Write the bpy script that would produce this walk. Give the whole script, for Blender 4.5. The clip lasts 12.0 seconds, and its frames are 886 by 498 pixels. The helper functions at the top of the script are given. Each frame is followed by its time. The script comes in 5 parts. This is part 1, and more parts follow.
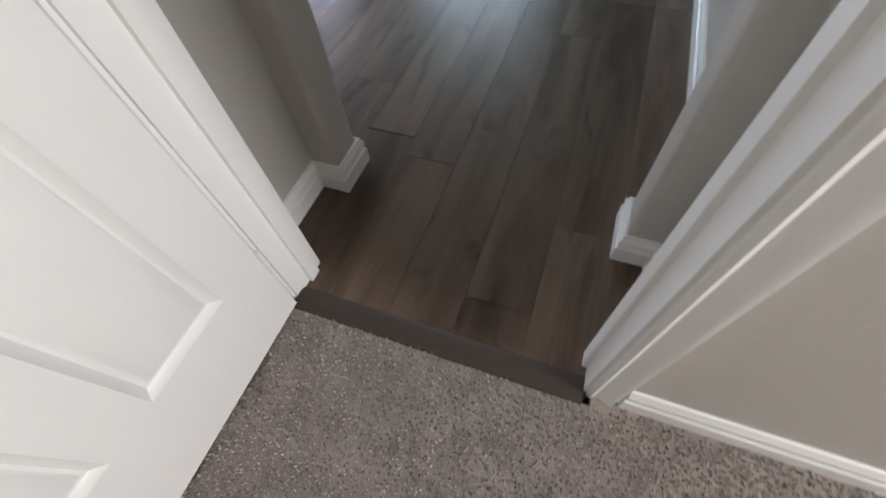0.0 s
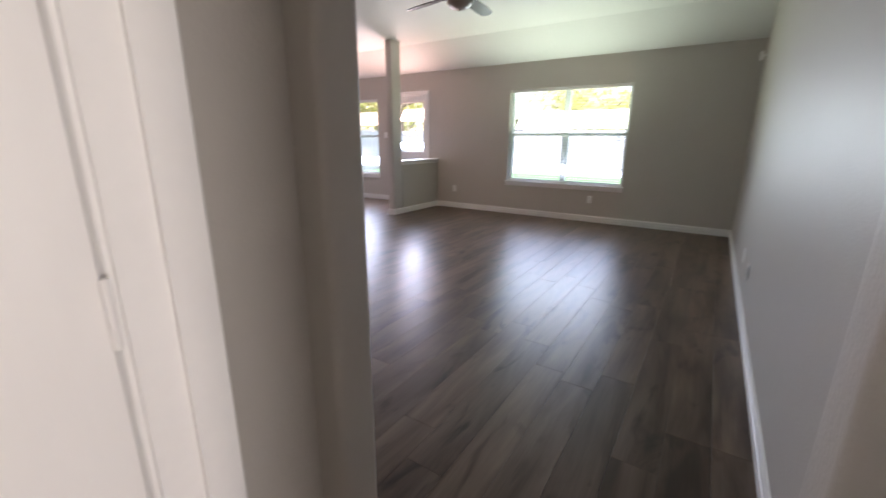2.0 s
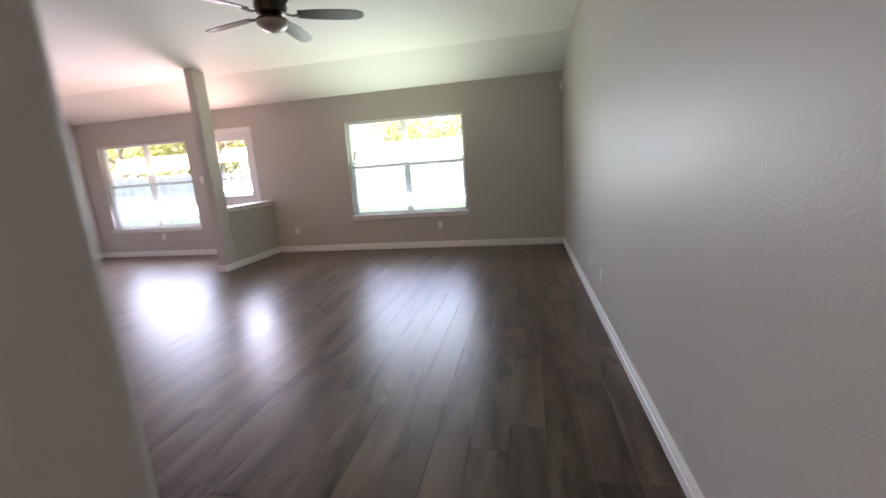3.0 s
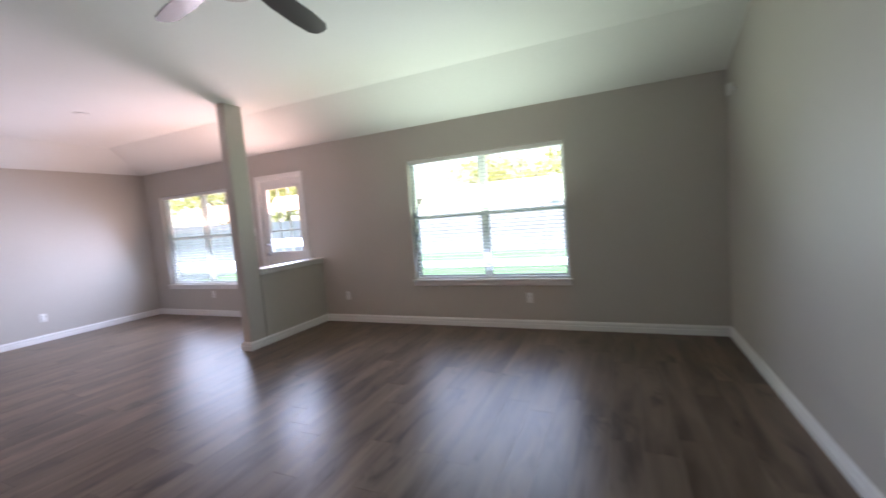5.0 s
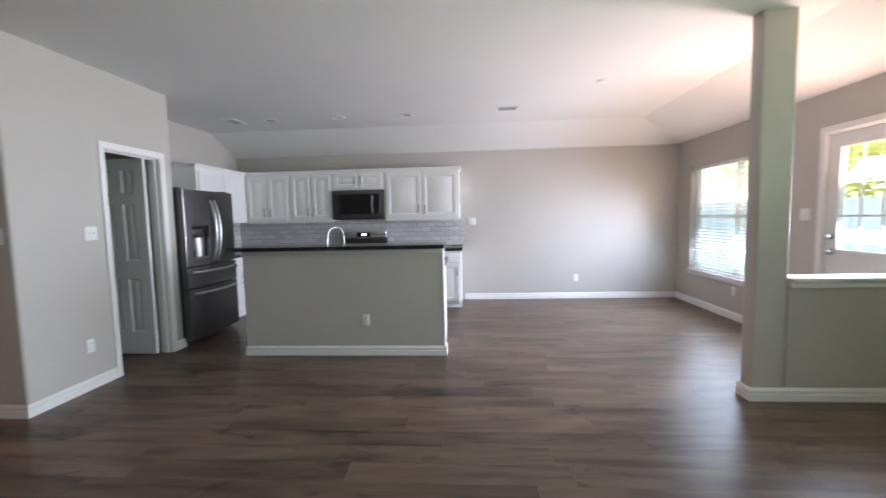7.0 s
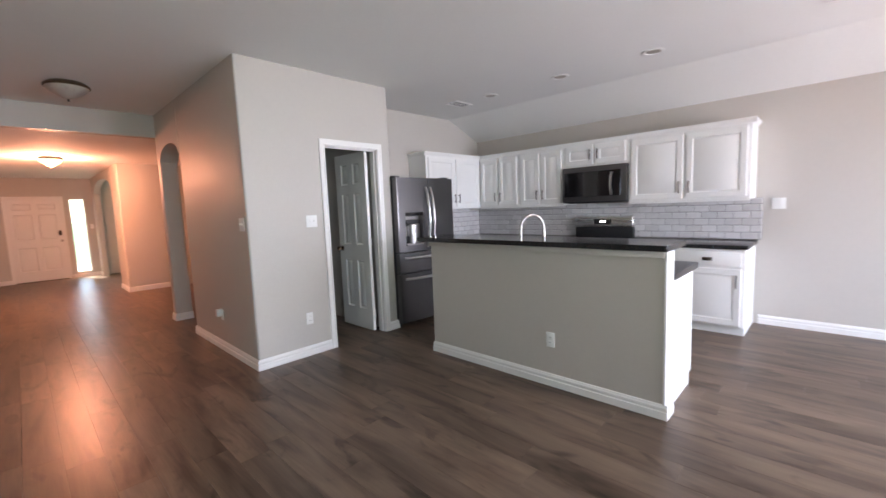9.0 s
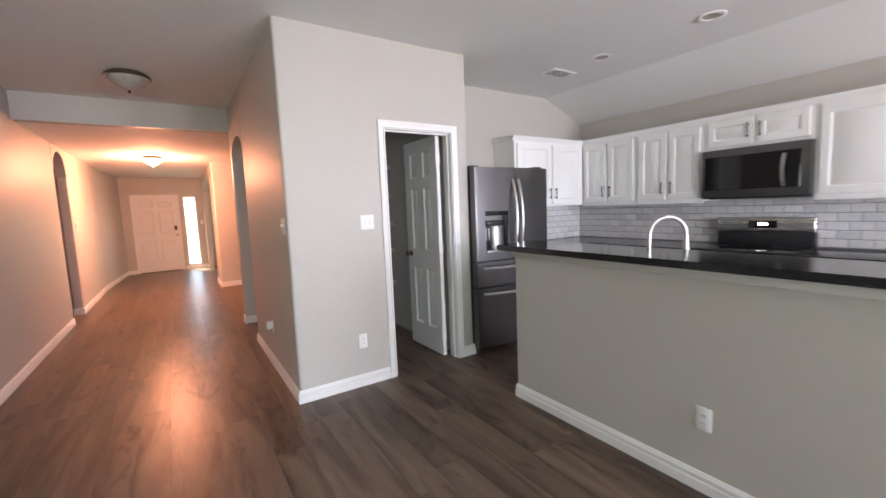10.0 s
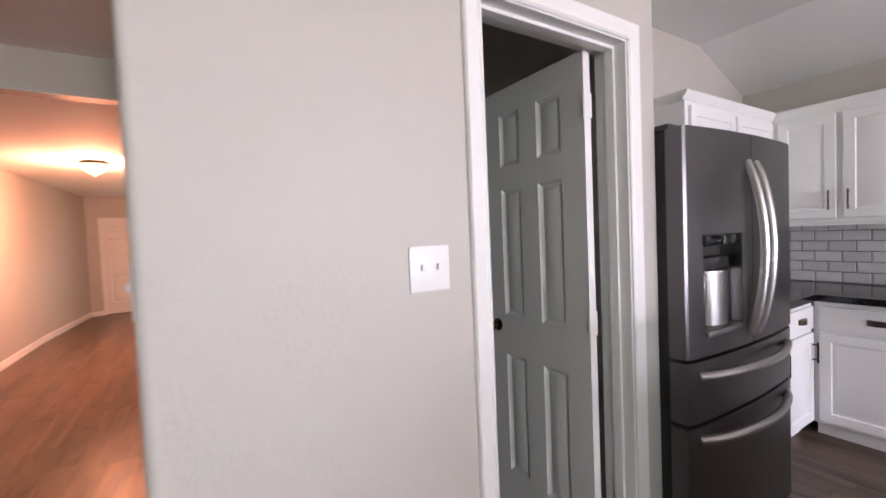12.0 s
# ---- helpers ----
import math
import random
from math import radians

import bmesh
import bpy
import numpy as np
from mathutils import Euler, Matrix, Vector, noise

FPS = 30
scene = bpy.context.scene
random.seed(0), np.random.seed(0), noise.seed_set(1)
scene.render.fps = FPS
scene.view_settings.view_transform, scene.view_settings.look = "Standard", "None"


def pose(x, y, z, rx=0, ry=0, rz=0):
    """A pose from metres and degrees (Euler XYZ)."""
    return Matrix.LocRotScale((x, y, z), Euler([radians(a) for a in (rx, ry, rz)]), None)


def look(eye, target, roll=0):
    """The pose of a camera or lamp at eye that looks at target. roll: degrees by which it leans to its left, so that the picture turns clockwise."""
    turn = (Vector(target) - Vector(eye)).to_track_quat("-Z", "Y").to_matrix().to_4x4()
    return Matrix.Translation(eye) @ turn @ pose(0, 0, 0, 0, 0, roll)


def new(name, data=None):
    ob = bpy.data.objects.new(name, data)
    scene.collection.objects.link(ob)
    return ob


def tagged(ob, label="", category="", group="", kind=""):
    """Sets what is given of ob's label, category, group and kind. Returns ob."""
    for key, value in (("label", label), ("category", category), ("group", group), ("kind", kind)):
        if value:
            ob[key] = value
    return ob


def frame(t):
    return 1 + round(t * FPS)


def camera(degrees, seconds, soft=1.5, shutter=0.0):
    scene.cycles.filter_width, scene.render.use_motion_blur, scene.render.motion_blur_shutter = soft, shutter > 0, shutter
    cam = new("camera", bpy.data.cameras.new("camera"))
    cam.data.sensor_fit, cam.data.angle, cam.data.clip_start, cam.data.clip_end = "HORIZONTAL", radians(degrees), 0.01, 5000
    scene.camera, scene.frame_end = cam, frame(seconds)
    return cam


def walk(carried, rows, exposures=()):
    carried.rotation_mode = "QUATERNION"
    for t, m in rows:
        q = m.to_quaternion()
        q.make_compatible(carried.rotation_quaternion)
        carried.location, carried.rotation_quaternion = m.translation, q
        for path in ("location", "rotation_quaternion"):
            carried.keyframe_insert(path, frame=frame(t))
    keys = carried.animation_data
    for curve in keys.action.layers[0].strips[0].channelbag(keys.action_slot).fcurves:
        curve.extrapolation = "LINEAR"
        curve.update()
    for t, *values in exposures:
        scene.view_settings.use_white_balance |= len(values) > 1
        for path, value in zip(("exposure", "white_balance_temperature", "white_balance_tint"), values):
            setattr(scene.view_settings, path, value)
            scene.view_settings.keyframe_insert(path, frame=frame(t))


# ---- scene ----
cam = camera(95.0, 12.0, shutter=0.4)
PATH = [
    (0, (0.602, -1.871, 0.949), (0.143, -0.907, -0.742), -6.7),
    (0.5, (0.65, -1.829, 0.996), (-0.094, -0.785, -0.54), -6.1),
    (1, (0.692, -1.814, 1.078), (-0.363, -0.543, -0.048), -1.2),
    (1.5, (0.659, -1.789, 1.206), (-0.568, -0.374, 0.504), 0.1),
    (2, (0.624, -1.761, 1.242), (-0.432, -0.144, 0.723), 0.4),
    (2.5, (0.513, -1.66, 1.25), (-0.103, 0.185, 0.787), -1.8),
    (3, (0.379, -1.405, 1.255), (-0.021, 0.514, 0.859), -4.1),
    (3.2, (0.344, -1.249, 1.259), (-0.005, 0.689, 0.908), -4.8),
    (4.8, (0.109, 0.181, 1.327), (-0.522, 2.069, 1.133), -4.5),
    (5, (0.039, 0.339, 1.338), (-0.771, 2.161, 1.178), -4.5),
    (5.5, (-0.163, 0.689, 1.376), (-1.519, 2.156, 1.281), -5.1),
    (6, (-0.359, 1.023, 1.391), (-2.135, 1.939, 1.316), -3.4),
    (6.5, (-0.595, 1.266, 1.395), (-2.564, 1.6, 1.292), -2.1),
    (7, (-0.823, 1.515, 1.38), (-2.812, 1.381, 1.224), -1.3),
    (7.5, (-1.069, 1.73, 1.366), (-2.989, 1.203, 1.187), -1.0),
    (7.7, (-1.195, 1.773, 1.361), (-3.077, 1.123, 1.177), -0.9),
    (8.6, (-1.800, 1.985, 1.385), (-3.385, 0.778, 1.193), -1.7),
    (9.5, (-2.453, 1.769, 1.407), (-3.707, 0.227, 1.189), -2.6),
    (10, (-2.8, 1.321, 1.408), (-3.886, -0.346, 1.201), -2.3),
    (10.5, (-3.08, 0.829, 1.402), (-4.039, -0.916, 1.209), -2.2),
    (11, (-3.291, 0.279, 1.396), (-4.097, -1.545, 1.235), -2.3),
    (11.5, (-3.426, -0.272, 1.371), (-4.265, -2.085, 1.273), -2.4),
    (12, (-3.555, -0.794, 1.396), (-4.594, -2.501, 1.321), -2.4),
]
walk(cam, [(t, look(eye, target, roll)) for t, eye, target, roll in PATH],
     [(0.0, 3.25, 6400, 10), (0.5, 3.3, 6450, 11), (1.5, 3.0, 6800, 16), (2.0, 2.95, 6900, 19), (3.0, 3.08, 7050, 20), (5.5, 2.8, 6550, 15), (7.0, 3.15, 6750, 6), (7.7, 3.18, 6700, 5), (9.5, 3.52, 7200, 12), (10.5, 3.68, 7250, 11), (12.0, 3.58, 7400, 18)])

# ---- world, sun, window light ----
world = bpy.data.worlds.new("sky")
scene.world = world
world.use_nodes = True
wn = world.node_tree
sky = wn.nodes.new("ShaderNodeTexSky")
sky.sky_type = "NISHITA"
sky.sun_disc = False
sky.sun_elevation = radians(62)
sky.sun_rotation = radians(200)
wn.links.new(sky.outputs[0], wn.nodes["Background"].inputs[0])
wn.nodes["Background"].inputs[1].default_value = 0.088
sun_data = bpy.data.lights.new("sun", "SUN")
sun_data.energy, sun_data.angle, sun_data.color = 3.0, radians(0.5), (1.0, 0.97, 0.93)
sun = new("sun", sun_data)
sun.matrix_world = look((3, -9, 20), (0, 0, 0))


def window_light(name, x0, x1, z0, z1, y, facing, tilt, watts, colour, spread=150):
    """Daylight in a window's opening; tilt: down as the sky sends it, or up as the sunlit ground does."""
    data = bpy.data.lights.new(name, "AREA")
    data.shape, data.size, data.size_y, data.energy, data.color = "RECTANGLE", x1 - x0, z1 - z0, watts, colour
    data.spread = radians(spread)
    ob = new(name, data)
    c = ((x0 + x1) / 2, y, (z0 + z1) / 2)
    ob.matrix_world = look(c, (c[0], c[1] + facing, c[2] + math.tan(radians(tilt))))
    return ob


LAWN_LIGHT, PATIO_LIGHT, SKY_LIGHT = (0.79, 1.0, 0.83), (1.0, 0.68, 0.60), (0.58, 0.71, 1.0)
window_light("living_window_sky", -2.30, -0.53, 0.68, 1.90, 4.80, -1, -16, 4.2, SKY_LIGHT, 124)
window_light("living_window_lawn", -2.30, -0.53, 0.68, 1.90, 4.80, -1, 46, 5.9, LAWN_LIGHT)
window_light("nook_window_sky", -7.10, -5.36, 0.66, 1.89, 4.80, -1, -20, 11.0, SKY_LIGHT, 126)
window_light("nook_door_sky", -4.75, -4.21, 1.05, 1.89, 4.79, -1, -18, 5.6, SKY_LIGHT, 140)
window_light("nook_window_patio", -7.10, -5.36, 0.66, 1.89, 4.80, -1, 30, 2.8, PATIO_LIGHT)
window_light("nook_door_patio", -4.75, -4.21, 1.05, 1.89, 4.79, -1, 34, 4.0, PATIO_LIGHT)
window_light("study_window_light", -5.6, -4.2, 0.6, 2.0, -11.60, 1, 0, 1.8, (1.0, 0.90, 0.82))
# added lamp in an assumed, unseen window; placed to light the open bedroom door
data = bpy.data.lights.new("bedroom_window_light", "AREA")
data.shape, data.size, data.size_y, data.energy, data.color = "RECTANGLE", 0.9, 1.25, 7.4, (1.0, 0.95, 0.92)
new("bedroom_window_light", data).matrix_world = look((3.19, -2.25, 1.35), (2.0, -2.25, 1.35))
# the lit bowl in the entry
data = bpy.data.lights.new("entry_bulb", "AREA")
data.shape, data.size, data.energy, data.color = "DISK", 0.26, 1.5, (1.0, 0.37, 0.20)
new("entry_bulb", data).matrix_world = look((-2.56, -7.25, 2.285), (-2.56, -7.25, 1.0))

data = bpy.data.lights.new("entry_bulb_glow", "POINT")
data.energy, data.color, data.shadow_soft_size = 15.5, (1.0, 0.39, 0.25), 0.08
new("entry_bulb_glow", data).matrix_world = Matrix.Translation((-2.56, -7.25, 2.21))

# ---- materials ----


def mat(name, base, rough=0.5, metal=0.0, var=0.05, scale=3.0, fine=60.0, bump=0.0, bscale=120.0, spec=0.5,
        stretch=(1, 1, 1), rvar=0.08, rand=0.0, coat=0.0, island=0.0):
    """A surface with colour and gloss that vary at two scales, and fine relief."""
    m = bpy.data.materials.new(name)
    m.use_nodes = True
    t = m.node_tree
    N, L = t.nodes, t.links
    b = N["Principled BSDF"]
    co = N.new("ShaderNodeTexCoord")
    mp = N.new("ShaderNodeMapping")
    mp.inputs["Scale"].default_value = stretch
    L.new(co.outputs["Object"], mp.inputs["Vector"])
    n1 = N.new("ShaderNodeTexNoise")
    n1.inputs["Scale"].default_value, n1.inputs["Detail"].default_value = scale, 5
    n2 = N.new("ShaderNodeTexNoise")
    n2.inputs["Scale"].default_value, n2.inputs["Detail"].default_value = fine, 3
    L.new(mp.outputs[0], n1.inputs["Vector"]), L.new(mp.outputs[0], n2.inputs["Vector"])
    mix = N.new("ShaderNodeMath")
    mix.operation = "MULTIPLY_ADD"
    mix.inputs[1].default_value = 0.5
    L.new(n2.outputs["Fac"], mix.inputs[0]), L.new(n1.outputs["Fac"], mix.inputs[2])
    mr = N.new("ShaderNodeMapRange")
    mr.inputs["From Min"].default_value, mr.inputs["From Max"].default_value = 0.45, 1.05
    mr.inputs["To Min"].default_value, mr.inputs["To Max"].default_value = 1 - var, 1 + var
    L.new(mix.outputs[0], mr.inputs["Value"])
    val = mr.outputs[0]
    if rand:
        oi = N.new("ShaderNodeObjectInfo")
        rr = N.new("ShaderNodeMapRange")
        rr.inputs["To Min"].default_value, rr.inputs["To Max"].default_value = 1 - rand, 1 + rand
        L.new(oi.outputs["Random"], rr.inputs["Value"])
        mm = N.new("ShaderNodeMath")
        mm.operation = "MULTIPLY"
        L.new(val, mm.inputs[0]), L.new(rr.outputs[0], mm.inputs[1])
        val = mm.outputs[0]
    if island:
        gi = N.new("ShaderNodeNewGeometry")
        ri = N.new("ShaderNodeMapRange")
        ri.inputs["To Min"].default_value, ri.inputs["To Max"].default_value = 1 - island, 1 + island
        L.new(gi.outputs["Random Per Island"], ri.inputs["Value"])
        mi = N.new("ShaderNodeMath")
        mi.operation = "MULTIPLY"
        L.new(val, mi.inputs[0]), L.new(ri.outputs[0], mi.inputs[1])
        val = mi.outputs[0]
    hs = N.new("ShaderNodeHueSaturation")
    hs.inputs["Color"].default_value = (*base, 1)
    L.new(val, hs.inputs["Value"])
    L.new(hs.outputs[0], b.inputs["Base Color"])
    r = N.new("ShaderNodeMapRange")
    r.inputs["To Min"].default_value, r.inputs["To Max"].default_value = max(0.02, rough - rvar), min(1, rough + rvar)
    L.new(n1.outputs["Fac"], r.inputs["Value"])
    L.new(r.outputs[0], b.inputs["Roughness"])
    b.inputs["Metallic"].default_value = metal
    b.inputs["Specular IOR Level"].default_value = spec
    b.inputs["Coat Weight"].default_value = coat
    if bump:
        n3 = N.new("ShaderNodeTexNoise")
        n3.inputs["Scale"].default_value, n3.inputs["Detail"].default_value = bscale, 3
        L.new(mp.outputs[0], n3.inputs["Vector"])
        bp = N.new("ShaderNodeBump")
        bp.inputs["Strength"].default_value, bp.inputs["Distance"].default_value = bump, 0.002
        L.new(n3.outputs["Fac"], bp.inputs["Height"])
        L.new(bp.outputs[0], b.inputs["Normal"])
    return m


def plank_material():
    """Grey-brown oak-look vinyl: long grain, darker streaks and knots, each plank a little different."""
    m = bpy.data.materials.new("plank_vinyl")
    m.use_nodes = True
    t = m.node_tree
    N, L = t.nodes, t.links
    b = N["Principled BSDF"]
    geo = N.new("ShaderNodeNewGeometry")
    oi = N.new("ShaderNodeObjectInfo")
    add = N.new("ShaderNodeMath")
    add.operation = "ADD"
    L.new(oi.outputs["Random"], add.inputs[0]), L.new(geo.outputs["Random Per Island"], add.inputs[1])
    wrap = N.new("ShaderNodeMath")
    wrap.operation = "FRACT"
    L.new(add.outputs[0], wrap.inputs[0])
    off = N.new("ShaderNodeMath")
    off.operation = "MULTIPLY"
    off.inputs[1].default_value = 37.0
    L.new(wrap.outputs[0], off.inputs[0])
    vec = N.new("ShaderNodeCombineXYZ")
    L.new(off.outputs[0], vec.inputs[2])
    va = N.new("ShaderNodeVectorMath")
    L.new(geo.outputs["Position"], va.inputs[0]), L.new(vec.outputs[0], va.inputs[1])
    mp = N.new("ShaderNodeMapping")
    mp.inputs["Scale"].default_value = (6, 0.9, 1)
    L.new(va.outputs[0], mp.inputs["Vector"])
    g1 = N.new("ShaderNodeTexNoise")
    g1.inputs["Scale"].default_value, g1.inputs["Detail"].default_value, g1.inputs["Distortion"].default_value = 1.3, 6, 0.6
    L.new(mp.outputs[0], g1.inputs["Vector"])
    mp2 = N.new("ShaderNodeMapping")
    mp2.inputs["Scale"].default_value = (110, 3.5, 1)
    L.new(va.outputs[0], mp2.inputs["Vector"])
    g2 = N.new("ShaderNodeTexNoise")
    g2.inputs["Scale"].default_value, g2.inputs["Detail"].default_value = 1.0, 4
    L.new(mp2.outputs[0], g2.inputs["Vector"])
    ramp = N.new("ShaderNodeValToRGB")
    e = ramp.color_ramp.elements
    e[0].position, e[0].color = 0.30, (0.058, 0.039, 0.028, 1)
    e[1].position, e[1].color = 0.72, (0.188, 0.134, 0.097, 1)
    mid = ramp.color_ramp.elements.new(0.47)
    mid.color = (0.120, 0.083, 0.060, 1)
    L.new(g1.outputs["Fac"], ramp.inputs[0])
    tone = N.new("ShaderNodeMapRange")
    tone.inputs["To Min"].default_value, tone.inputs["To Max"].default_value = 0.82, 1.14
    L.new(wrap.outputs[0], tone.inputs["Value"])
    fine = N.new("ShaderNodeMapRange")
    fine.inputs["From Min"].default_value, fine.inputs["From Max"].default_value = 0.3, 0.7
    fine.inputs["To Min"].default_value, fine.inputs["To Max"].default_value = 0.90, 1.07
    L.new(g2.outputs["Fac"], fine.inputs["Value"])
    mp3 = N.new("ShaderNodeMapping")
    mp3.inputs["Scale"].default_value = (7, 2.2, 1)
    L.new(va.outputs[0], mp3.inputs["Vector"])
    g3 = N.new("ShaderNodeTexNoise")
    g3.inputs["Scale"].default_value, g3.inputs["Detail"].default_value, g3.inputs["Distortion"].default_value = 1.0, 3, 1.2
    L.new(mp3.outputs[0], g3.inputs["Vector"])
    smudge = N.new("ShaderNodeMapRange")
    smudge.inputs["From Min"].default_value, smudge.inputs["From Max"].default_value = 0.58, 0.74
    smudge.inputs["To Min"].default_value, smudge.inputs["To Max"].default_value = 1.0, 0.42
    L.new(g3.outputs["Fac"], smudge.inputs["Value"])
    mul0 = N.new("ShaderNodeMath")
    mul0.operation = "MULTIPLY"
    L.new(fine.outputs[0], mul0.inputs[0]), L.new(smudge.outputs[0], mul0.inputs[1])
    mul = N.new("ShaderNodeMath")
    mul.operation = "MULTIPLY"
    L.new(tone.outputs[0], mul.inputs[0]), L.new(mul0.outputs[0], mul.inputs[1])
    hs = N.new("ShaderNodeHueSaturation")
    L.new(ramp.outputs[0], hs.inputs["Color"]), L.new(mul.outputs[0], hs.inputs["Value"])
    L.new(hs.outputs[0], b.inputs["Base Color"])
    b.inputs["Specular IOR Level"].default_value = 0.25
    ro = N.new("ShaderNodeMapRange")
    ro.inputs["To Min"].default_value, ro.inputs["To Max"].default_value = 0.28, 0.40
    L.new(g1.outputs["Fac"], ro.inputs["Value"])
    L.new(ro.outputs[0], b.inputs["Roughness"])
    bp = N.new("ShaderNodeBump")
    bp.inputs["Strength"].default_value, bp.inputs["Distance"].default_value = 0.25, 0.0012
    L.new(g2.outputs["Fac"], bp.inputs["Height"])
    L.new(bp.outputs[0], b.inputs["Normal"])
    return m


def emitter(name, colour, strength):
    m = bpy.data.materials.new(name)
    m.use_nodes = True
    b = m.node_tree.nodes["Principled BSDF"]
    b.inputs["Base Color"].default_value = (*colour, 1)
    b.inputs["Emission Color"].default_value = (*colour, 1)
    b.inputs["Emission Strength"].default_value = strength
    return m


def glass(name, tint=(1, 1, 1), rough=0.0):
    m = bpy.data.materials.new(name)
    m.use_nodes = True
    b = m.node_tree.nodes["Principled BSDF"]
    b.inputs["Base Color"].default_value = (*tint, 1)
    b.inputs["Transmission Weight"].default_value = 1
    b.inputs["Roughness"].default_value, b.inputs["IOR"].default_value = rough, 1.45
    return m


def slat_material(name="blind_vinyl", through_light=0.88):
    """White vinyl that lets daylight through; the large share imitates window glare."""
    m = bpy.data.materials.new(name)
    m.use_nodes = True
    t = m.node_tree
    b = t.nodes["Principled BSDF"]
    b.inputs["Base Color"].default_value = (0.82, 0.82, 0.80, 1)
    b.inputs["Roughness"].default_value = 0.4
    tr = t.nodes.new("ShaderNodeBsdfTranslucent")
    tr.inputs[0].default_value = (0.85, 0.85, 0.82, 1)
    ms = t.nodes.new("ShaderNodeMixShader")
    ms.inputs[0].default_value = through_light
    t.links.new(b.outputs[0], ms.inputs[1]), t.links.new(tr.outputs[0], ms.inputs[2])
    t.links.new(ms.outputs[0], t.nodes["Material Output"].inputs[0])
    return m


WALL = mat("greige_wall_paint", (0.505, 0.475, 0.434), 0.50, var=0.03, scale=1.2, fine=25, bump=0.5, bscale=95, spec=0.44)
CEIL = mat("white_ceiling_paint", (0.78, 0.78, 0.76), 0.8, var=0.025, scale=0.9, fine=30, bump=0.3, bscale=70)
TRIM = mat("white_trim_paint", (0.80, 0.79, 0.77), 0.35, var=0.03, scale=2, fine=40, bump=0.05)
DOORW = mat("white_door_paint", (0.78, 0.77, 0.75), 0.38, var=0.025, scale=2, fine=50, bump=0.08, bscale=200, stretch=(1, 1, 0.15))
CAB = mat("white_cabinet_paint", (0.80, 0.80, 0.78), 0.38, var=0.025, scale=3, fine=60, bump=0.04)
PLANK = plank_material()
SUB = mat("dark_subfloor", (0.03, 0.025, 0.02), 0.8)
CARPET = mat("taupe_carpet_pile", (0.30, 0.262, 0.242), 0.95, var=0.3, scale=14, fine=150, bump=1.0, bscale=260, spec=0.1)
TUFT = mat("taupe_carpet_yarn", (0.34, 0.295, 0.27), 0.95, var=0.25, scale=9, fine=110, spec=0.1, island=0.5)
STRIP = mat("transition_strip_vinyl", (0.060, 0.044, 0.036), 0.55, spec=0.25, var=0.15, scale=6, fine=90, stretch=(0.3, 4, 4), bump=0.1)
GRAN = mat("black_granite", (0.012, 0.012, 0.013), 0.12, var=0.6, scale=60, fine=260, rvar=0.03, spec=0.5)
STEEL = mat("black_stainless", (0.150, 0.146, 0.147), 0.33, metal=1.0, var=0.05, scale=2, fine=150, stretch=(18, 18, 0.4), bump=0.03)
STEELD = mat("dark_grey_appliance_side", (0.030, 0.030, 0.032), 0.45, var=0.1, scale=4, fine=100, bump=0.1)
STEELL = mat("light_stainless", (0.62, 0.61, 0.60), 0.27, metal=1.0, var=0.05, scale=2, fine=150, stretch=(0.4, 0.4, 18))
STEELM = mat("mid_grey_stainless", (0.30, 0.29, 0.285), 0.36, metal=1.0, var=0.05, scale=2, fine=150, stretch=(18, 18, 0.4))
HANDLE = mat("polished_steel_handle", (0.56, 0.55, 0.54), 0.30, metal=1.0, var=0.02, scale=1.0, fine=4, rvar=0.01)
BLKGLASS = mat("black_appliance_glass", (0.006, 0.006, 0.007), 0.06, var=0.1, rvar=0.02)
BLKPL = mat("black_plastic", (0.015, 0.015, 0.016), 0.4, var=0.1)
NICKEL = mat("brushed_nickel", (0.42, 0.40, 0.38), 0.34, metal=1.0, var=0.05, fine=120)
BRONZE = mat("dark_bronze", (0.055, 0.042, 0.032), 0.38, metal=0.9, var=0.15, fine=80)
KNOBM = mat("antique_brass_knob", (0.16, 0.12, 0.08), 0.25, metal=1.0, var=0.1)
TILE = mat("white_ceramic_tile", (0.60, 0.59, 0.585), 0.16, var=0.07, scale=14, fine=40, rand=0.09, rvar=0.04)
GROUT = mat("grey_grout", (0.13, 0.125, 0.12), 0.9, var=0.1, fine=120, bump=0.3)
PLASTIC = mat("white_plate_plastic", (0.80, 0.80, 0.78), 0.3, var=0.02)
BLADE = mat("espresso_fan_blade", (0.022, 0.015, 0.012), 0.38, var=0.25, scale=4, fine=40, stretch=(1, 8, 8))
FROST = mat("frosted_bowl_glass", (0.38, 0.34, 0.30), 0.3, var=0.12, scale=9, fine=30)
# frames pass half the daylight, a stand-in for the bloom round bright glass
VINYL = slat_material("white_window_vinyl", 0.5)
SLAT = slat_material()
# half transparency added to the slats imitates glare that washes out their dark side
sheer = SLAT.node_tree.nodes.new("ShaderNodeBsdfTransparent")
glare_mix = SLAT.node_tree.nodes.new("ShaderNodeMixShader")
glare_mix.inputs[0].default_value = 0.5
SLAT.node_tree.links.new(SLAT.node_tree.nodes["Mix Shader"].outputs[0], glare_mix.inputs[1])
SLAT.node_tree.links.new(sheer.outputs[0], glare_mix.inputs[2])
SLAT.node_tree.links.new(glare_mix.outputs[0], SLAT.node_tree.nodes["Material Output"].inputs[0])
PANE = glass("window_glass")
LAMP_ON = emitter("lit_bowl_glass", (1.0, 0.54, 0.14), 2.4)
WIRE = mat("white_wire_coating", (0.78, 0.78, 0.77), 0.4, var=0.02)
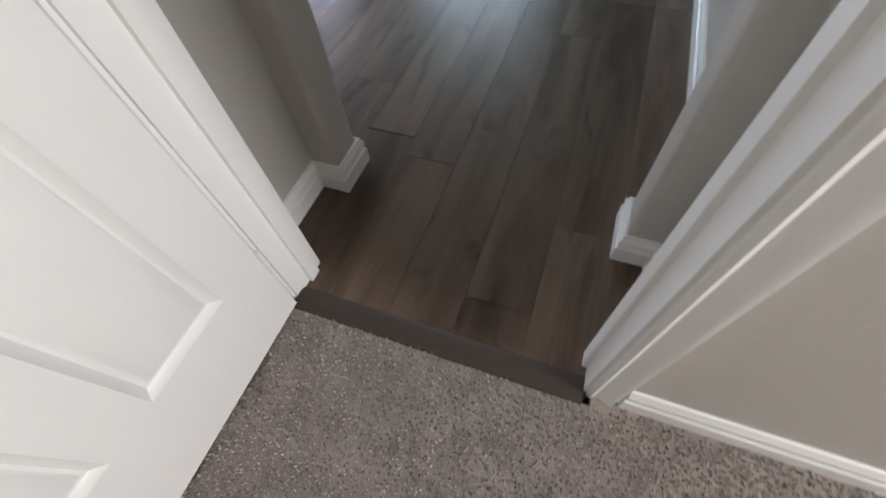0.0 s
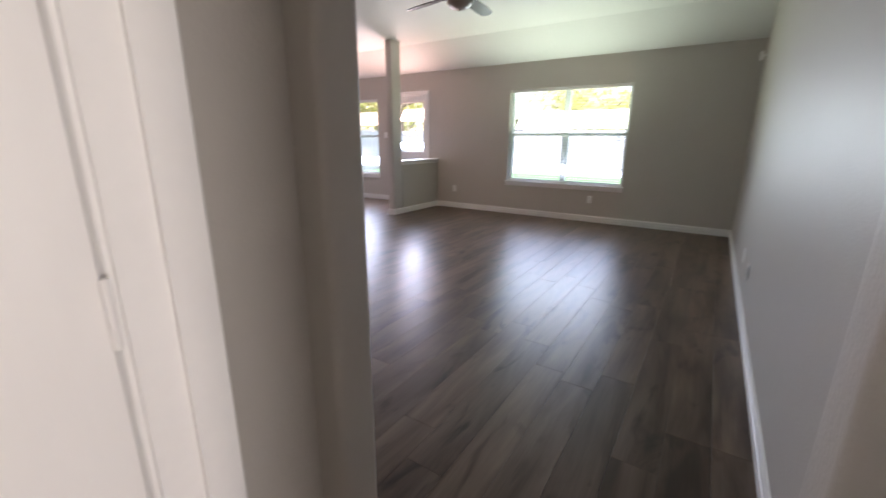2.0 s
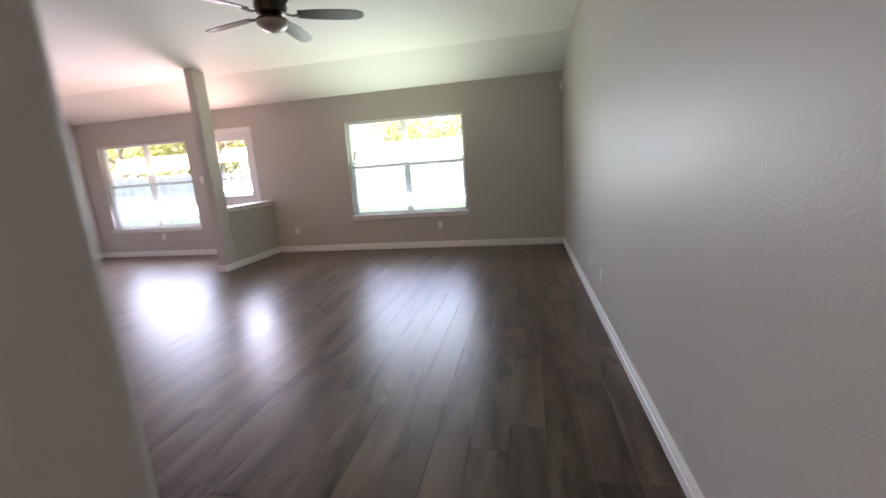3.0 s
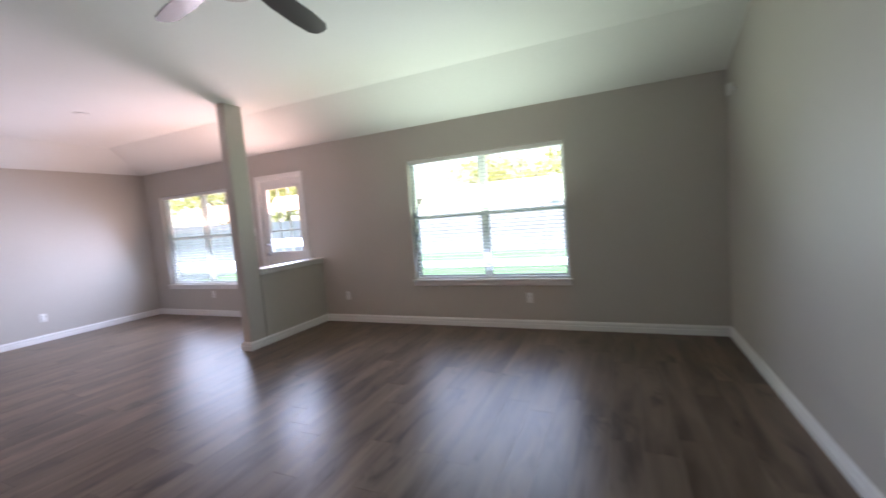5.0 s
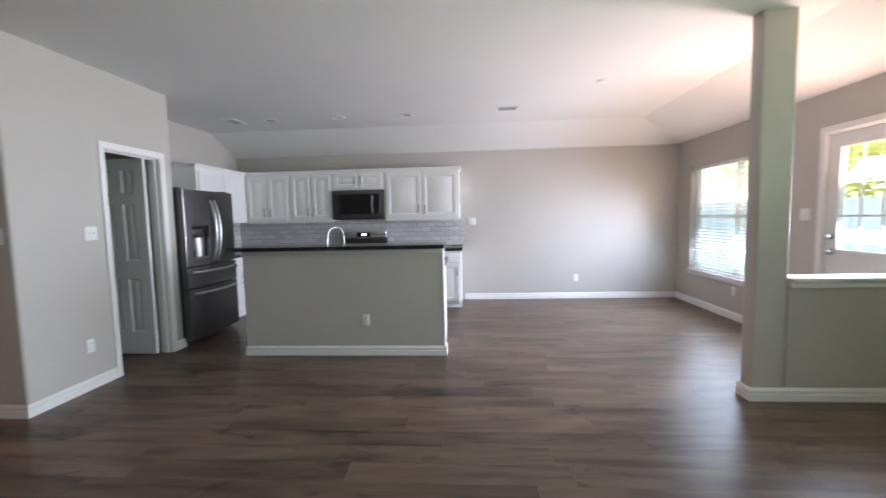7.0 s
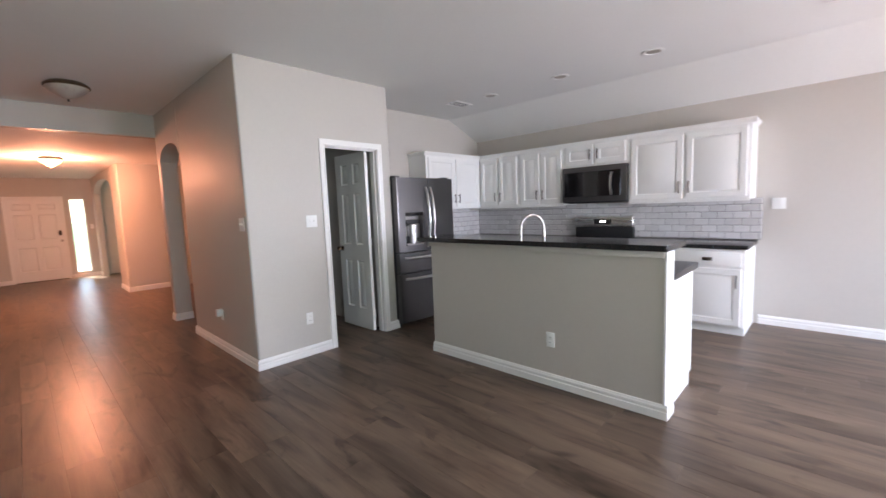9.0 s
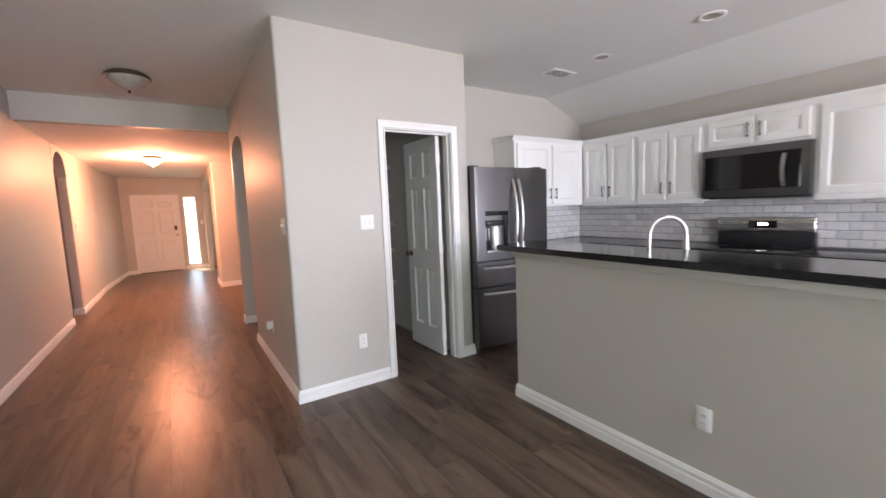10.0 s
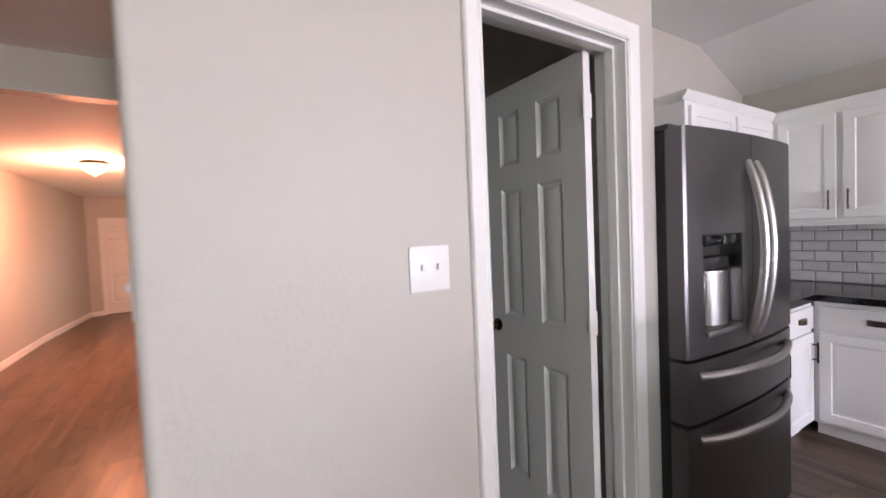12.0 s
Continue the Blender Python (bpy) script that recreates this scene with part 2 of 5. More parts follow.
GRASS = mat("lawn_grass", (0.085, 0.19, 0.085), 0.9, var=0.3, scale=1.5, fine=40, bump=1.0, bscale=90)
FENCEM = mat("weathered_cedar", (0.31, 0.32, 0.37), 0.85, var=0.2, scale=3, fine=40, stretch=(6, 6, 0.6), rand=0.15, bump=0.4)
CONC = mat("pinkish_patio_concrete", (0.55, 0.40, 0.33), 0.85, var=0.12, scale=2, fine=60, bump=0.4)
BRICKM = mat("pale_pink_brick", (0.42, 0.30, 0.25), 0.85, var=0.15, scale=6, fine=60, bump=0.5)
ROOFM = mat("grey_shingle", (0.13, 0.125, 0.12), 0.9, var=0.25, scale=5, fine=50, bump=0.6)
BARK = mat("grey_bark", (0.12, 0.09, 0.07), 0.95, var=0.3, scale=6, fine=40, stretch=(4, 4, 0.6), bump=1.0, bscale=40)
LEAF = slat_material("yellow_green_leaves", 0.5)
for node, socket, tint in (("Principled BSDF", "Base Color", (0.33, 0.33, 0.12, 1)), ("Translucent BSDF", "Color", (0.60, 0.57, 0.22, 1))):
    LEAF.node_tree.nodes[node].inputs[socket].default_value = tint

# ---- mesh tools ----


def box(bm, x0, x1, y0, y1, z0, z1):
    v = [bm.verts.new((x, y, z)) for z in (z0, z1) for y in (y0, y1) for x in (x0, x1)]
    for f in ((0, 2, 3, 1), (4, 5, 7, 6), (0, 1, 5, 4), (2, 6, 7, 3), (0, 4, 6, 2), (1, 3, 7, 5)):
        bm.faces.new([v[i] for i in f])
    return bm


def bbox(x0, x1, y0, y1, z0, z1, b=0.004, seg=2):
    bm = box(bmesh.new(), x0, x1, y0, y1, z0, z1)
    bmesh.ops.bevel(bm, geom=bm.edges[:], offset=b, segments=seg, affect="EDGES", profile=0.5)
    return bm


def joined(*bms):
    out = bmesh.new()
    for b in bms:
        me = bpy.data.meshes.new("tmp")
        b.to_mesh(me)
        out.from_mesh(me)
        bpy.data.meshes.remove(me)
        b.free()
    return out


def prism(bm, pts, z0, z1):
    lo = [bm.verts.new((x, y, z0)) for x, y in pts]
    hi = [bm.verts.new((x, y, z1)) for x, y in pts]
    n = len(pts)
    bm.faces.new(lo[::-1])
    bm.faces.new(hi)
    for i in range(n):
        bm.faces.new((lo[i], lo[(i + 1) % n], hi[(i + 1) % n], hi[i]))
    return bm


def rect(x0, x1, y0, y1, r=(0, 0, 0, 0), seg=5):
    """A rectangle's outline with corner radii, from (x0, y0) counter-clockwise."""
    out = []
    for i, (cx, cy) in enumerate(((x0, y0), (x1, y0), (x1, y1), (x0, y1))):
        if not r[i]:
            out.append((cx, cy))
            continue
        sx, sy = (1, -1, -1, 1)[i], (1, 1, -1, -1)[i]
        for k in range(seg + 1):
            a = radians(180 + 90 * i + 90 * k / seg)
            out.append((cx + sx * r[i] + r[i] * math.cos(a), cy + sy * r[i] + r[i] * math.sin(a)))
    return out


def lathe(bm, prof, c=(0, 0, 0), seg=32):
    rings = []
    for r, z in prof:
        if r < 1e-5:
            rings.append([bm.verts.new((c[0], c[1], c[2] + z))])
        else:
            rings.append([bm.verts.new((c[0] + r * math.cos(2 * math.pi * k / seg), c[1] + r * math.sin(2 * math.pi * k / seg), c[2] + z))
                          for k in range(seg)])
    for a, b in zip(rings, rings[1:]):
        for k in range(seg):
            q = [a[k % len(a)], a[(k + 1) % len(a)], b[(k + 1) % len(b)], b[k % len(b)]]
            q = list(dict.fromkeys(q))
            if len(q) > 2:
                bm.faces.new(q)
    return bm


def tube(bm, pts, r, seg=10):
    """A round bar along the points; r may be one radius or one for each point."""
    pts = [Vector(p) for p in pts]
    rs = r if isinstance(r, (list, tuple)) else [r] * len(pts)
    rings, side = [], None
    for i, p in enumerate(pts):
        d = (pts[min(i + 1, len(pts) - 1)] - pts[max(i - 1, 0)]).normalized()
        if side is None:
            side = d.orthogonal().normalized()
        side = (side - d * side.dot(d)).normalized()
        up = d.cross(side)
        rings.append([bm.verts.new(p + rs[i] * (side * math.cos(2 * math.pi * k / seg) + up * math.sin(2 * math.pi * k / seg))) for k in range(seg)])
    for a, b in zip(rings, rings[1:]):
        for k in range(seg):
            bm.faces.new((a[k], a[(k + 1) % seg], b[(k + 1) % seg], b[k]))
    bm.faces.new(rings[0][::-1])
    bm.faces.new(rings[-1])
    return bm


def bar(bm, pts, w, h, up=(0, 0, 1)):
    """A flat bar w wide and h thick along the points."""
    pts = [Vector(p) for p in pts]
    rings = []
    for i, p in enumerate(pts):
        d = (pts[min(i + 1, len(pts) - 1)] - pts[max(i - 1, 0)]).normalized()
        s = d.cross(Vector(up)).normalized()
        u = s.cross(d)
        rings.append([bm.verts.new(p + s * a * w / 2 + u * b * h / 2) for a, b in ((-1, -1), (1, -1), (1, 1), (-1, 1))])
    for a, b in zip(rings, rings[1:]):
        for k in range(4):
            bm.faces.new((a[k], a[(k + 1) % 4], b[(k + 1) % 4], b[k]))
    bm.faces.new(rings[0][::-1])
    bm.faces.new(rings[-1])
    return bm


def to_mesh(name, bm, material):
    bmesh.ops.recalc_face_normals(bm, faces=bm.faces[:])
    me = bpy.data.meshes.new(name)
    bm.to_mesh(me)
    bm.free()
    me.materials.append(material)
    me.shade_smooth()
    me.set_sharp_from_angle(angle=radians(32))
    return me


ROOT = {}


def thing(name, m, label, category, group="", kind=""):
    """An empty at a thing's base that carries its parts."""
    ob = new(name)
    ob.matrix_world = m
    ob.empty_display_size = 0.1
    ROOT[ob.name] = m.copy()
    return tagged(ob, label, category, group, kind)


def part(name, bm, material, parent, label="", world=False):
    """One mesh under a thing or a part. world: the mesh is given in the world's coordinates."""
    me = to_mesh(name, bm, material)
    if world:
        me.transform(ROOT[parent.name].inverted())
    ob = new(name, me)
    ob.parent = parent
    ROOT[ob.name] = ROOT[parent.name]
    return tagged(ob, label)


def solid(name, bm, material, label="", category="", group="", kind=""):
    """A thing that is one mesh, or a piece of the setting."""
    ob = new(name, to_mesh(name, bm, material))
    ROOT[ob.name] = Matrix.Identity(4)
    return tagged(ob, label, category, group, kind)


def structure(name, bm, material, label, category):
    return solid(name, bm, material, label, category, kind="structure")

# ---- the plan ----
XE, YN, XW = 0.947, 4.833, -7.57          # living room's east, north and west faces
YS = -1.09                                # living room's south face
HX0, HX1 = -3.453, -1.51                   # hall's west and east faces
ZC, ZL = 2.734, 2.45                      # high flat ceiling; low wall tops and entry ceiling
YP, XP = -1.69, -5.07                     # pantry's front and west faces
YK = -2.42                                # kitchen's south face
BY0 = -1.582                              # bedroom face of the door wall
T = 0.12
BY1 = BY0 + 0.104


def wall_run(axis, f0, f1, a0, a1, z1, holes=()):
    """Wall boxes along an axis with rectangular holes (start, end, bottom, top) cut right through."""
    bm = bmesh.new()

    def put(s0, s1, za, zb):
        if s1 - s0 > 1e-4 and zb - za > 1e-4:
            if axis == "x":
                box(bm, s0, s1, f0, f1, za, zb)
            else:
                box(bm, f0, f1, s0, s1, za, zb)
    at = a0
    for h0, h1, zb, zt in sorted(holes):
        put(at, h0, 0, z1)
        put(h0, h1, 0, zb)
        put(h0, h1, zt, z1)
        at = h1
    put(at, a1, 0, z1)
    return bm


WIN = (-2.365, -0.492, 0.568, 2.048)
NWIN = (-7.19, -5.31, 0.525, 2.035)
NDOOR = (-4.895, -4.055, 0.0, 2.085)
structure("wall_north", wall_run("x", YN, YN + 0.16, XW - 0.16, XE + 0.16, 2.52, (WIN, NWIN, NDOOR)), WALL,
          "greige painted north wall with two windows and a back door", "wall")
structure("wall_east", wall_run("y", XE, XE + T, YS - 0.0, YN, ZC), WALL, "greige painted textured east wall of the living room", "wall")
structure("wall_west", wall_run("y", XW - 0.16, XW, YK - T, YN, 2.52), WALL, "greige painted west wall of kitchen and nook", "wall")
structure("wall_kitchen_south", wall_run("x", YK - T, YK, XW, XP, ZC), WALL, "greige painted kitchen wall behind the refrigerator", "wall")
# south wall of the living room with the small opening towards the bedroom; its corners are rounded
bm = bmesh.new()
R = 0.022
JX0, JX1, GX0, GX1 = -0.016, 0.790, -0.105, 0.874      # opening and passage sides
prism(bm, rect(HX1, JX0, YS - T, YS, (0, R, R, R)), 0, ZC)
prism(bm, rect(JX1, XE, YS - T, YS, (R, 0, 0, R)), 0, ZC)
box(bm, JX0, JX1, YS - T, YS, 2.38, ZC)
structure("wall_south", bm, WALL, "greige drywall wall with a rounded opening to the bedroom", "wall")
# the short passage between the opening and the bedroom door
DX0, DX1 = 0.034, 0.766
bm = bmesh.new()
box(bm, GX0 - 0.11, GX0, BY1, YS - T, 0, ZC)
box(bm, GX1, GX1 + 0.12, BY1, YS - T, 0, ZC)
structure("wall_passage", bm, WALL, "greige side walls of the short bedroom passage", "wall")
structure("wall_bedroom_door", wall_run("x", BY0, BY1, HX1 + T, 3.2, ZC, ((DX0 - 0.02, DX1 + 0.02, 0, 2.05),)), WALL,
          "pale greige wall round the bedroom doorway", "wall")
BWIN = (-2.75, -1.75, 0.7, 2.0)
structure("wall_bedroom", joined(wall_run("x", -5.32, -5.2, HX1 + T, 3.2, ZC), wall_run("y", 3.2, 3.32, -5.32, BY1, ZC, (BWIN,))), WALL,
          "greige bedroom walls with one window", "wall")


def arch_wall(bm, axis, f0, f1, a0, a1, zs, za, ztop, n=14):
    """The wall piece over an arched opening: springs at zs, apex at za."""
    rings = []
    for k in range(n + 1):
        u = k / n
        a = a0 + (a1 - a0) * u
        z = zs + (za - zs) * math.sqrt(max(0, 1 - (2 * u - 1) ** 2))
        rings.append([bm.verts.new((f, a, q) if axis == "y" else (a, f, q)) for f, q in ((f0, z), (f1, z), (f1, ztop), (f0, ztop))])
    for p, q in zip(rings, rings[1:]):
        for k in range(4):
            bm.faces.new((p[k], p[(k + 1) % 4], q[(k + 1) % 4], q[k]))
    bm.faces.new(rings[0]), bm.faces.new(rings[-1][::-1])
    return bm


# hall, east side: an arch leads to a small lobby with a closed door
YH = -4.52
AY0, AY1 = -6.78, -6.02
bm = bmesh.new()
prism(bm, rect(HX1, HX1 + T, AY1, YS - T, (R, 0, 0, R)), 0, ZC)
prism(bm, rect(HX1, HX1 + T, -9.2, AY0, (0, 0, R, R)), 0, ZC)
arch_wall(bm, "y", HX1, HX1 + T, AY0, AY1, 2.06, 2.38, ZC)
prism(bm, [(HX1, -9.2), (HX1 - 0.16, -11.62), (HX1 + T, -11.62), (HX1 + T, -9.2)], 0, ZC)
structure("wall_hall_east", bm, WALL, "greige hall wall with an arched opening", "wall")
bm = bmesh.new()
box(bm, HX1 + T, -0.2, AY0 - 0.22, AY0 - 0.10, 0, ZC)
box(bm, HX1 + T, -0.2, AY1 + 0.25, AY1 + 0.37, 0, ZC)
box(bm, -0.2, -0.08, AY0 - 0.22, AY1 + 0.37, 0, ZC)
structure("wall_lobby", bm, WALL, "greige walls of the small lobby behind the arch", "wall")
FD = (-2.86, -1.91, 0.0, 1.96)
SL = (-3.29, -3.00, 0.14, 1.95)
structure("wall_front", wall_run("x", -11.78, -11.62, -6.3, HX1 + T, 2.6, (FD, SL, (-5.6, -4.2, 0.6, 2.0))), WALL,
          "greige front wall with entry door and sidelight", "wall")
# hall, west side: pantry block, arched passage, open dining room, study
bm = bmesh.new()
PD0, PD1 = -4.882, -4.252
prism(bm, rect(PD1 + 0.02, HX0, YP - T, YP, (0, 0, R, 0)), 0, ZC)
prism(bm, rect(XP, PD0 - 0.02, YP - T, YP, (0, 0, 0, R)), 0, ZC)
box(bm, PD0 - 0.02, PD1 + 0.02, YP - T, YP, 2.06, ZC)
structure("wall_pantry_front", bm, WALL, "greige wall with the pantry doorway", "wall")
bm = bmesh.new()
prism(bm, rect(HX0 - T, HX0, -3.52, YP - T, (R, R, 0, 0)), 0, ZC)
box(bm, XP, XP + T, -3.52, YP - T, 0, ZC)
box(bm, XP + T, HX0 - T, -3.52, -3.40, 0, ZC)
structure("wall_pantry", bm, WALL, "greige walls that enclose the pantry", "wall")
bm = bmesh.new()
arch_wall(bm, "y", HX0 - 0.2, HX0, -4.42, -3.52, 2.12, 2.30, ZC)
prism(bm, rect(HX0 - 0.2, HX0, -4.58, -4.42, (R, R, R, R)), 0, ZC)
structure("wall_hall_west", bm, WALL, "greige hall wall with an arched passage and rounded pier", "wall")
bm = bmesh.new()
prism(bm, rect(-6.3, HX0, -7.88, -7.76, (0, R, R, 0)), 0, 2.6)
prism(bm, rect(HX0 - T, HX0, -8.6, -7.88, (R, R, 0, 0)), 0, 2.6)
prism(bm, rect(HX0 - T, HX0, -11.62, -11.2, (0, 0, R, R)), 0, 2.6)
arch_wall(bm, "y", HX0 - T, HX0, -11.2, -8.6, 2.05, 2.3, 2.6)
structure("wall_study", bm, WALL, "greige wall with a wide arch beside the entry", "wall")
structure("wall_far_west", wall_run("y", -6.42, -6.3, -11.78, YK - T, ZC), WALL, "greige outer wall of dining room and study", "wall")
structure("hall_header", box(bmesh.new(), -6.3, HX1, YH - 0.12, YH, ZL, ZC), WALL, "greige dropped header across the hall", "header")

# ceilings: a flat field with sloped edges along the north and west walls, and a lower one in the entry
bm = bmesh.new()
YC, XC = 4.00, -6.88
SLOPE = 0.285


def slab(bm, pts, up=0.1):
    lo = [bm.verts.new(p) for p in pts]
    hi = [bm.verts.new((x, y, z + up)) for x, y, z in pts]
    bm.faces.new(lo[::-1]), bm.faces.new(hi)
    n = len(pts)
    for i in range(n):
        bm.faces.new((lo[i], lo[(i + 1) % n], hi[(i + 1) % n], hi[i]))


slab(bm, [(XC, YK, ZC), (XE, YK, ZC), (XE, YC, ZC), (XC, YC, ZC)])
slab(bm, [(XC, YC, ZC), (XE, YC, ZC), (XE, YN, ZC - SLOPE), (XW, YN, ZC - SLOPE)])
slab(bm, [(XW, YK, ZC - SLOPE), (XC, YK, ZC), (XC, YC, ZC), (XW, YN, ZC - SLOPE)])
slab(bm, [(-6.3, YH, ZC), (3.3, YH, ZC), (3.3, YK, ZC), (-6.3, YK, ZC)])
slab(bm, [(HX1, -5.3, ZC), (3.3, -5.3, ZC), (3.3, YH, ZC), (HX1, YH, ZC)])
slab(bm, [(XE, YK, ZC), (3.3, YK, ZC), (3.3, BY1, ZC), (XE, BY1, ZC)])
structure("ceiling", bm, CEIL, "white textured ceiling with sloped edges", "ceiling")
bm = bmesh.new()
slab(bm, [(-6.3, -11.7, ZL), (HX1 + T, -11.7, ZL), (HX1 + T, YH - 0.12, ZL), (-6.3, YH - 0.12, ZL)])
slab(bm, [(HX1 + T, -7.1, ZL + 0.05), (-0.05, -7.1, ZL + 0.05), (-0.05, -5.6, ZL + 0.05), (HX1 + T, -5.6, ZL + 0.05)])
structure("ceiling_entry", bm, CEIL, "white lower ceiling over the entry hall", "ceiling")

# half wall and post between living room and nook
PX0, PX1, PY0, PY1 = -3.945, -3.820, 3.525, 3.760
bm = bmesh.new()
prism(bm, rect(PX0, PX1, PY0, PY1, (R, R, R, R)), 0, ZC)
structure("post", bm, WALL, "greige drywall post with rounded edges, up to the ceiling", "post")
structure("half_wall", box(bmesh.new(), PX0, PX1, PY1, YN, 0, 0.845), WALL, "greige half wall between living room and nook", "half wall")
bm = joined(bbox(PX0 - 0.035, PX1 + 0.035, PY1, YN - 0.002, 0.868, 0.898, 0.008, 3),
            bbox(PX0 - 0.018, PX1 + 0.018, PY1, YN - 0.002, 0.826, 0.868, 0.005))
structure("half_wall_ledge", bm, TRIM, "white painted wooden ledge on the half wall", "ledge")

# ---- baseboards ----
BASE = ((0, 0), (0.015, 0), (0.015, 0.050), (0.010, 0.054), (0.010, 0.060), (0.013, 0.064), (0.013, 0.079), (0.008, 0.086), (0.006, 0.095), (0, 0.097))


def baseboard(pts, label="white painted moulded baseboard"):
    """A moulding along floor points; the room lies to the left of the direction walked."""
    P = [Vector(p) for p in pts]
    nor = []
    for a, b in zip(P, P[1:]):
        d = (b - a).normalized()
        nor.append(Vector((-d.y, d.x)))
    bm = bmesh.new()
    rings = []
    for i, p in enumerate(P):
        if i in (0, len(P) - 1):
            n = nor[0] if i == 0 else nor[-1]
        else:
            s = nor[i - 1] + nor[i]
            n = s / max(0.3, s.dot(nor[i]))
        rings.append([bm.verts.new((p.x + n.x * v, p.y + n.y * v, z)) for v, z in BASE])
    m = len(BASE)
    for a, b in zip(rings, rings[1:]):
        for k in range(m):
            bm.faces.new((a[k], b[k], b[(k + 1) % m], a[(k + 1) % m]))
    bm.faces.new(rings[0]), bm.faces.new(rings[-1][::-1])
    return structure("baseboard", bm, TRIM, label, "baseboard")


baseboard([(GX1, BY1 + 0.014), (GX1, YS - T), (JX1, YS - T), (JX1, YS), (XE, YS), (XE, YN), (PX1, YN), (PX1, PY0), (PX0, PY0), (PX0, YN), (-4.0, YN)])
baseboard([(-4.98, YN), (XW, YN), (XW, 1.42)])
baseboard([(XP, YP - T), (XP, YP), (PD0 - 0.066, YP)])
baseboard([(PD1 + 0.066, YP), (HX0, YP), (HX0, -3.52), (HX0 - 0.1, -3.52)])
baseboard([(HX0 - 0.2, -4.42), (HX0, -4.42), (HX0, -4.58), (HX0 - 0.2, -4.58)])
baseboard([(HX0 - 0.9, -7.76), (HX0, -7.76), (HX0, -8.6)])
baseboard([(HX0, -11.2), (HX0, -11.62), (-2.92, -11.62)])
baseboard([(-1.87, -11.62), (HX1 - 0.16, -11.62), (HX1, -9.2), (HX1, AY0), (HX1 + T, AY0)])
baseboard([(HX1 + T, AY1), (HX1, AY1), (HX1, YS), (JX0, YS), (JX0, YS - T), (GX0, YS - T), (GX0, BY1 + 0.014)])
baseboard([(3.2, BY0), (DX1 + 0.075, BY0)])

# ---- casings, jambs, doors ----
CASE = ((0, 0), (0, 0.011), (0.008, 0.016), (0.016, 0.011), (0.030, 0.013), (0.046, 0.018), (0.056, 0.018), (0.060, 0.012), (0.060, 0))


def casing(x0, x1, z1, y, out, name="door_casing", label="white moulded door casing"):
    """A moulding round three sides of an opening in a wall that faces out (+1: north, -1: south)."""
    bm = bmesh.new()
    rings = []
    for cx, sx, cz, sz in ((x0, -1, 0, 0), (x0, -1, z1, 1), (x1, 1, z1, 1), (x1, 1, 0, 0)):
        rings.append([bm.verts.new((cx + sx * u, y + out * v, cz + sz * u)) for u, v in CASE])
    for a, b in zip(rings, rings[1:]):
        for k in range(len(CASE)):
            k2 = (k + 1) % len(CASE)
            bm.faces.new((a[k], b[k], b[k2], a[k2]))
    bm.faces.new(rings[0]), bm.faces.new(rings[-1])
    return structure(name, bm, TRIM, label, "casing")


def jamb(x0, x1, z1, y0, y1, stop_y):
    """The lining of a doorway with its stop."""
    bm = bmesh.new()
    e = 0.004
    for a, b in ((x0 - 0.018, x0), (x1, x1 + 0.018)):
        box(bm, a, b, y0 - e, y1 + e, 0, z1)
    box(bm, x0 - 0.018, x1 + 0.018, y0 - e, y1 + e, z1, z1 + 0.018)
    box(bm, x0, x0 + 0.011, stop_y, stop_y + 0.035, 0, z1 - 0.011)
    box(bm, x1 - 0.011, x1, stop_y, stop_y + 0.035, 0, z1 - 0.011)
    box(bm, x0, x1, stop_y, stop_y + 0.035, z1 - 0.011, z1)
    return structure("door_jamb", bm, TRIM, "white painted door jamb", "jamb")


def panel_slab(w, h, t, xs, zs, cells):
    """A moulded door leaf: x 0..w, y -t/2..t/2, z 0..h; cells are the grid cells with sunk and raised panels."""
    bm = bmesh.new()
    for s in (-1, 1):
        for i in range(len(xs) - 1):
            for j in range(len(zs) - 1):
                a, b, c, d = xs[i], xs[i + 1], zs[j], zs[j + 1]
                if (i, j) not in cells:
                    bm.faces.new([bm.verts.new((x, s * t / 2, z)) for x, z in ((a, c), (b, c), (b, d), (a, d))])
                    continue
                rings = []
                for ins, dep in ((0, 0), (0.003, 0.004), (0.016, 0.0135), (0.022, 0.0135), (0.028, 0.009), (0.056, 0.003)):
                    rings.append([bm.verts.new((x, s * (t / 2 - dep), z)) for x, z in
                                  ((a + ins, c + ins), (b - ins, c + ins), (b - ins, d - ins), (a + ins, d - ins))])
                for p, q in zip(rings, rings[1:]):
                    for k in range(4):
                        bm.faces.new((p[k], p[(k + 1) % 4], q[(k + 1) % 4], q[k]))
                bm.faces.new(rings[-1])
    for a, b in (((0, 0), (w, 0)), ((w, 0), (w, h)), ((w, h), (0, h)), ((0, h), (0, 0))):
        bm.faces.new([bm.verts.new(p) for p in ((a[0], -t / 2, a[1]), (b[0], -t / 2, b[1]), (b[0], t / 2, b[1]), (a[0], t / 2, a[1]))])
    bmesh.ops.remove_doubles(bm, verts=bm.verts[:], dist=1e-5)
    return bm


def knob(parent, x, z, t, material):
    for s in (-1, 1):
        bm = bmesh.new()
        lathe(bm, [(0, 0), (0.030, 0), (0.030, 0.006), (0.012, 0.010), (0.010, 0.028), (0.022, 0.034), (0.028, 0.046), (0.024, 0.060), (0.0, 0.064)], seg=24)
        bm.transform(pose(x, s * t / 2, z, -90 * s, 0, 0))
        part("door_knob", bm, material, parent)


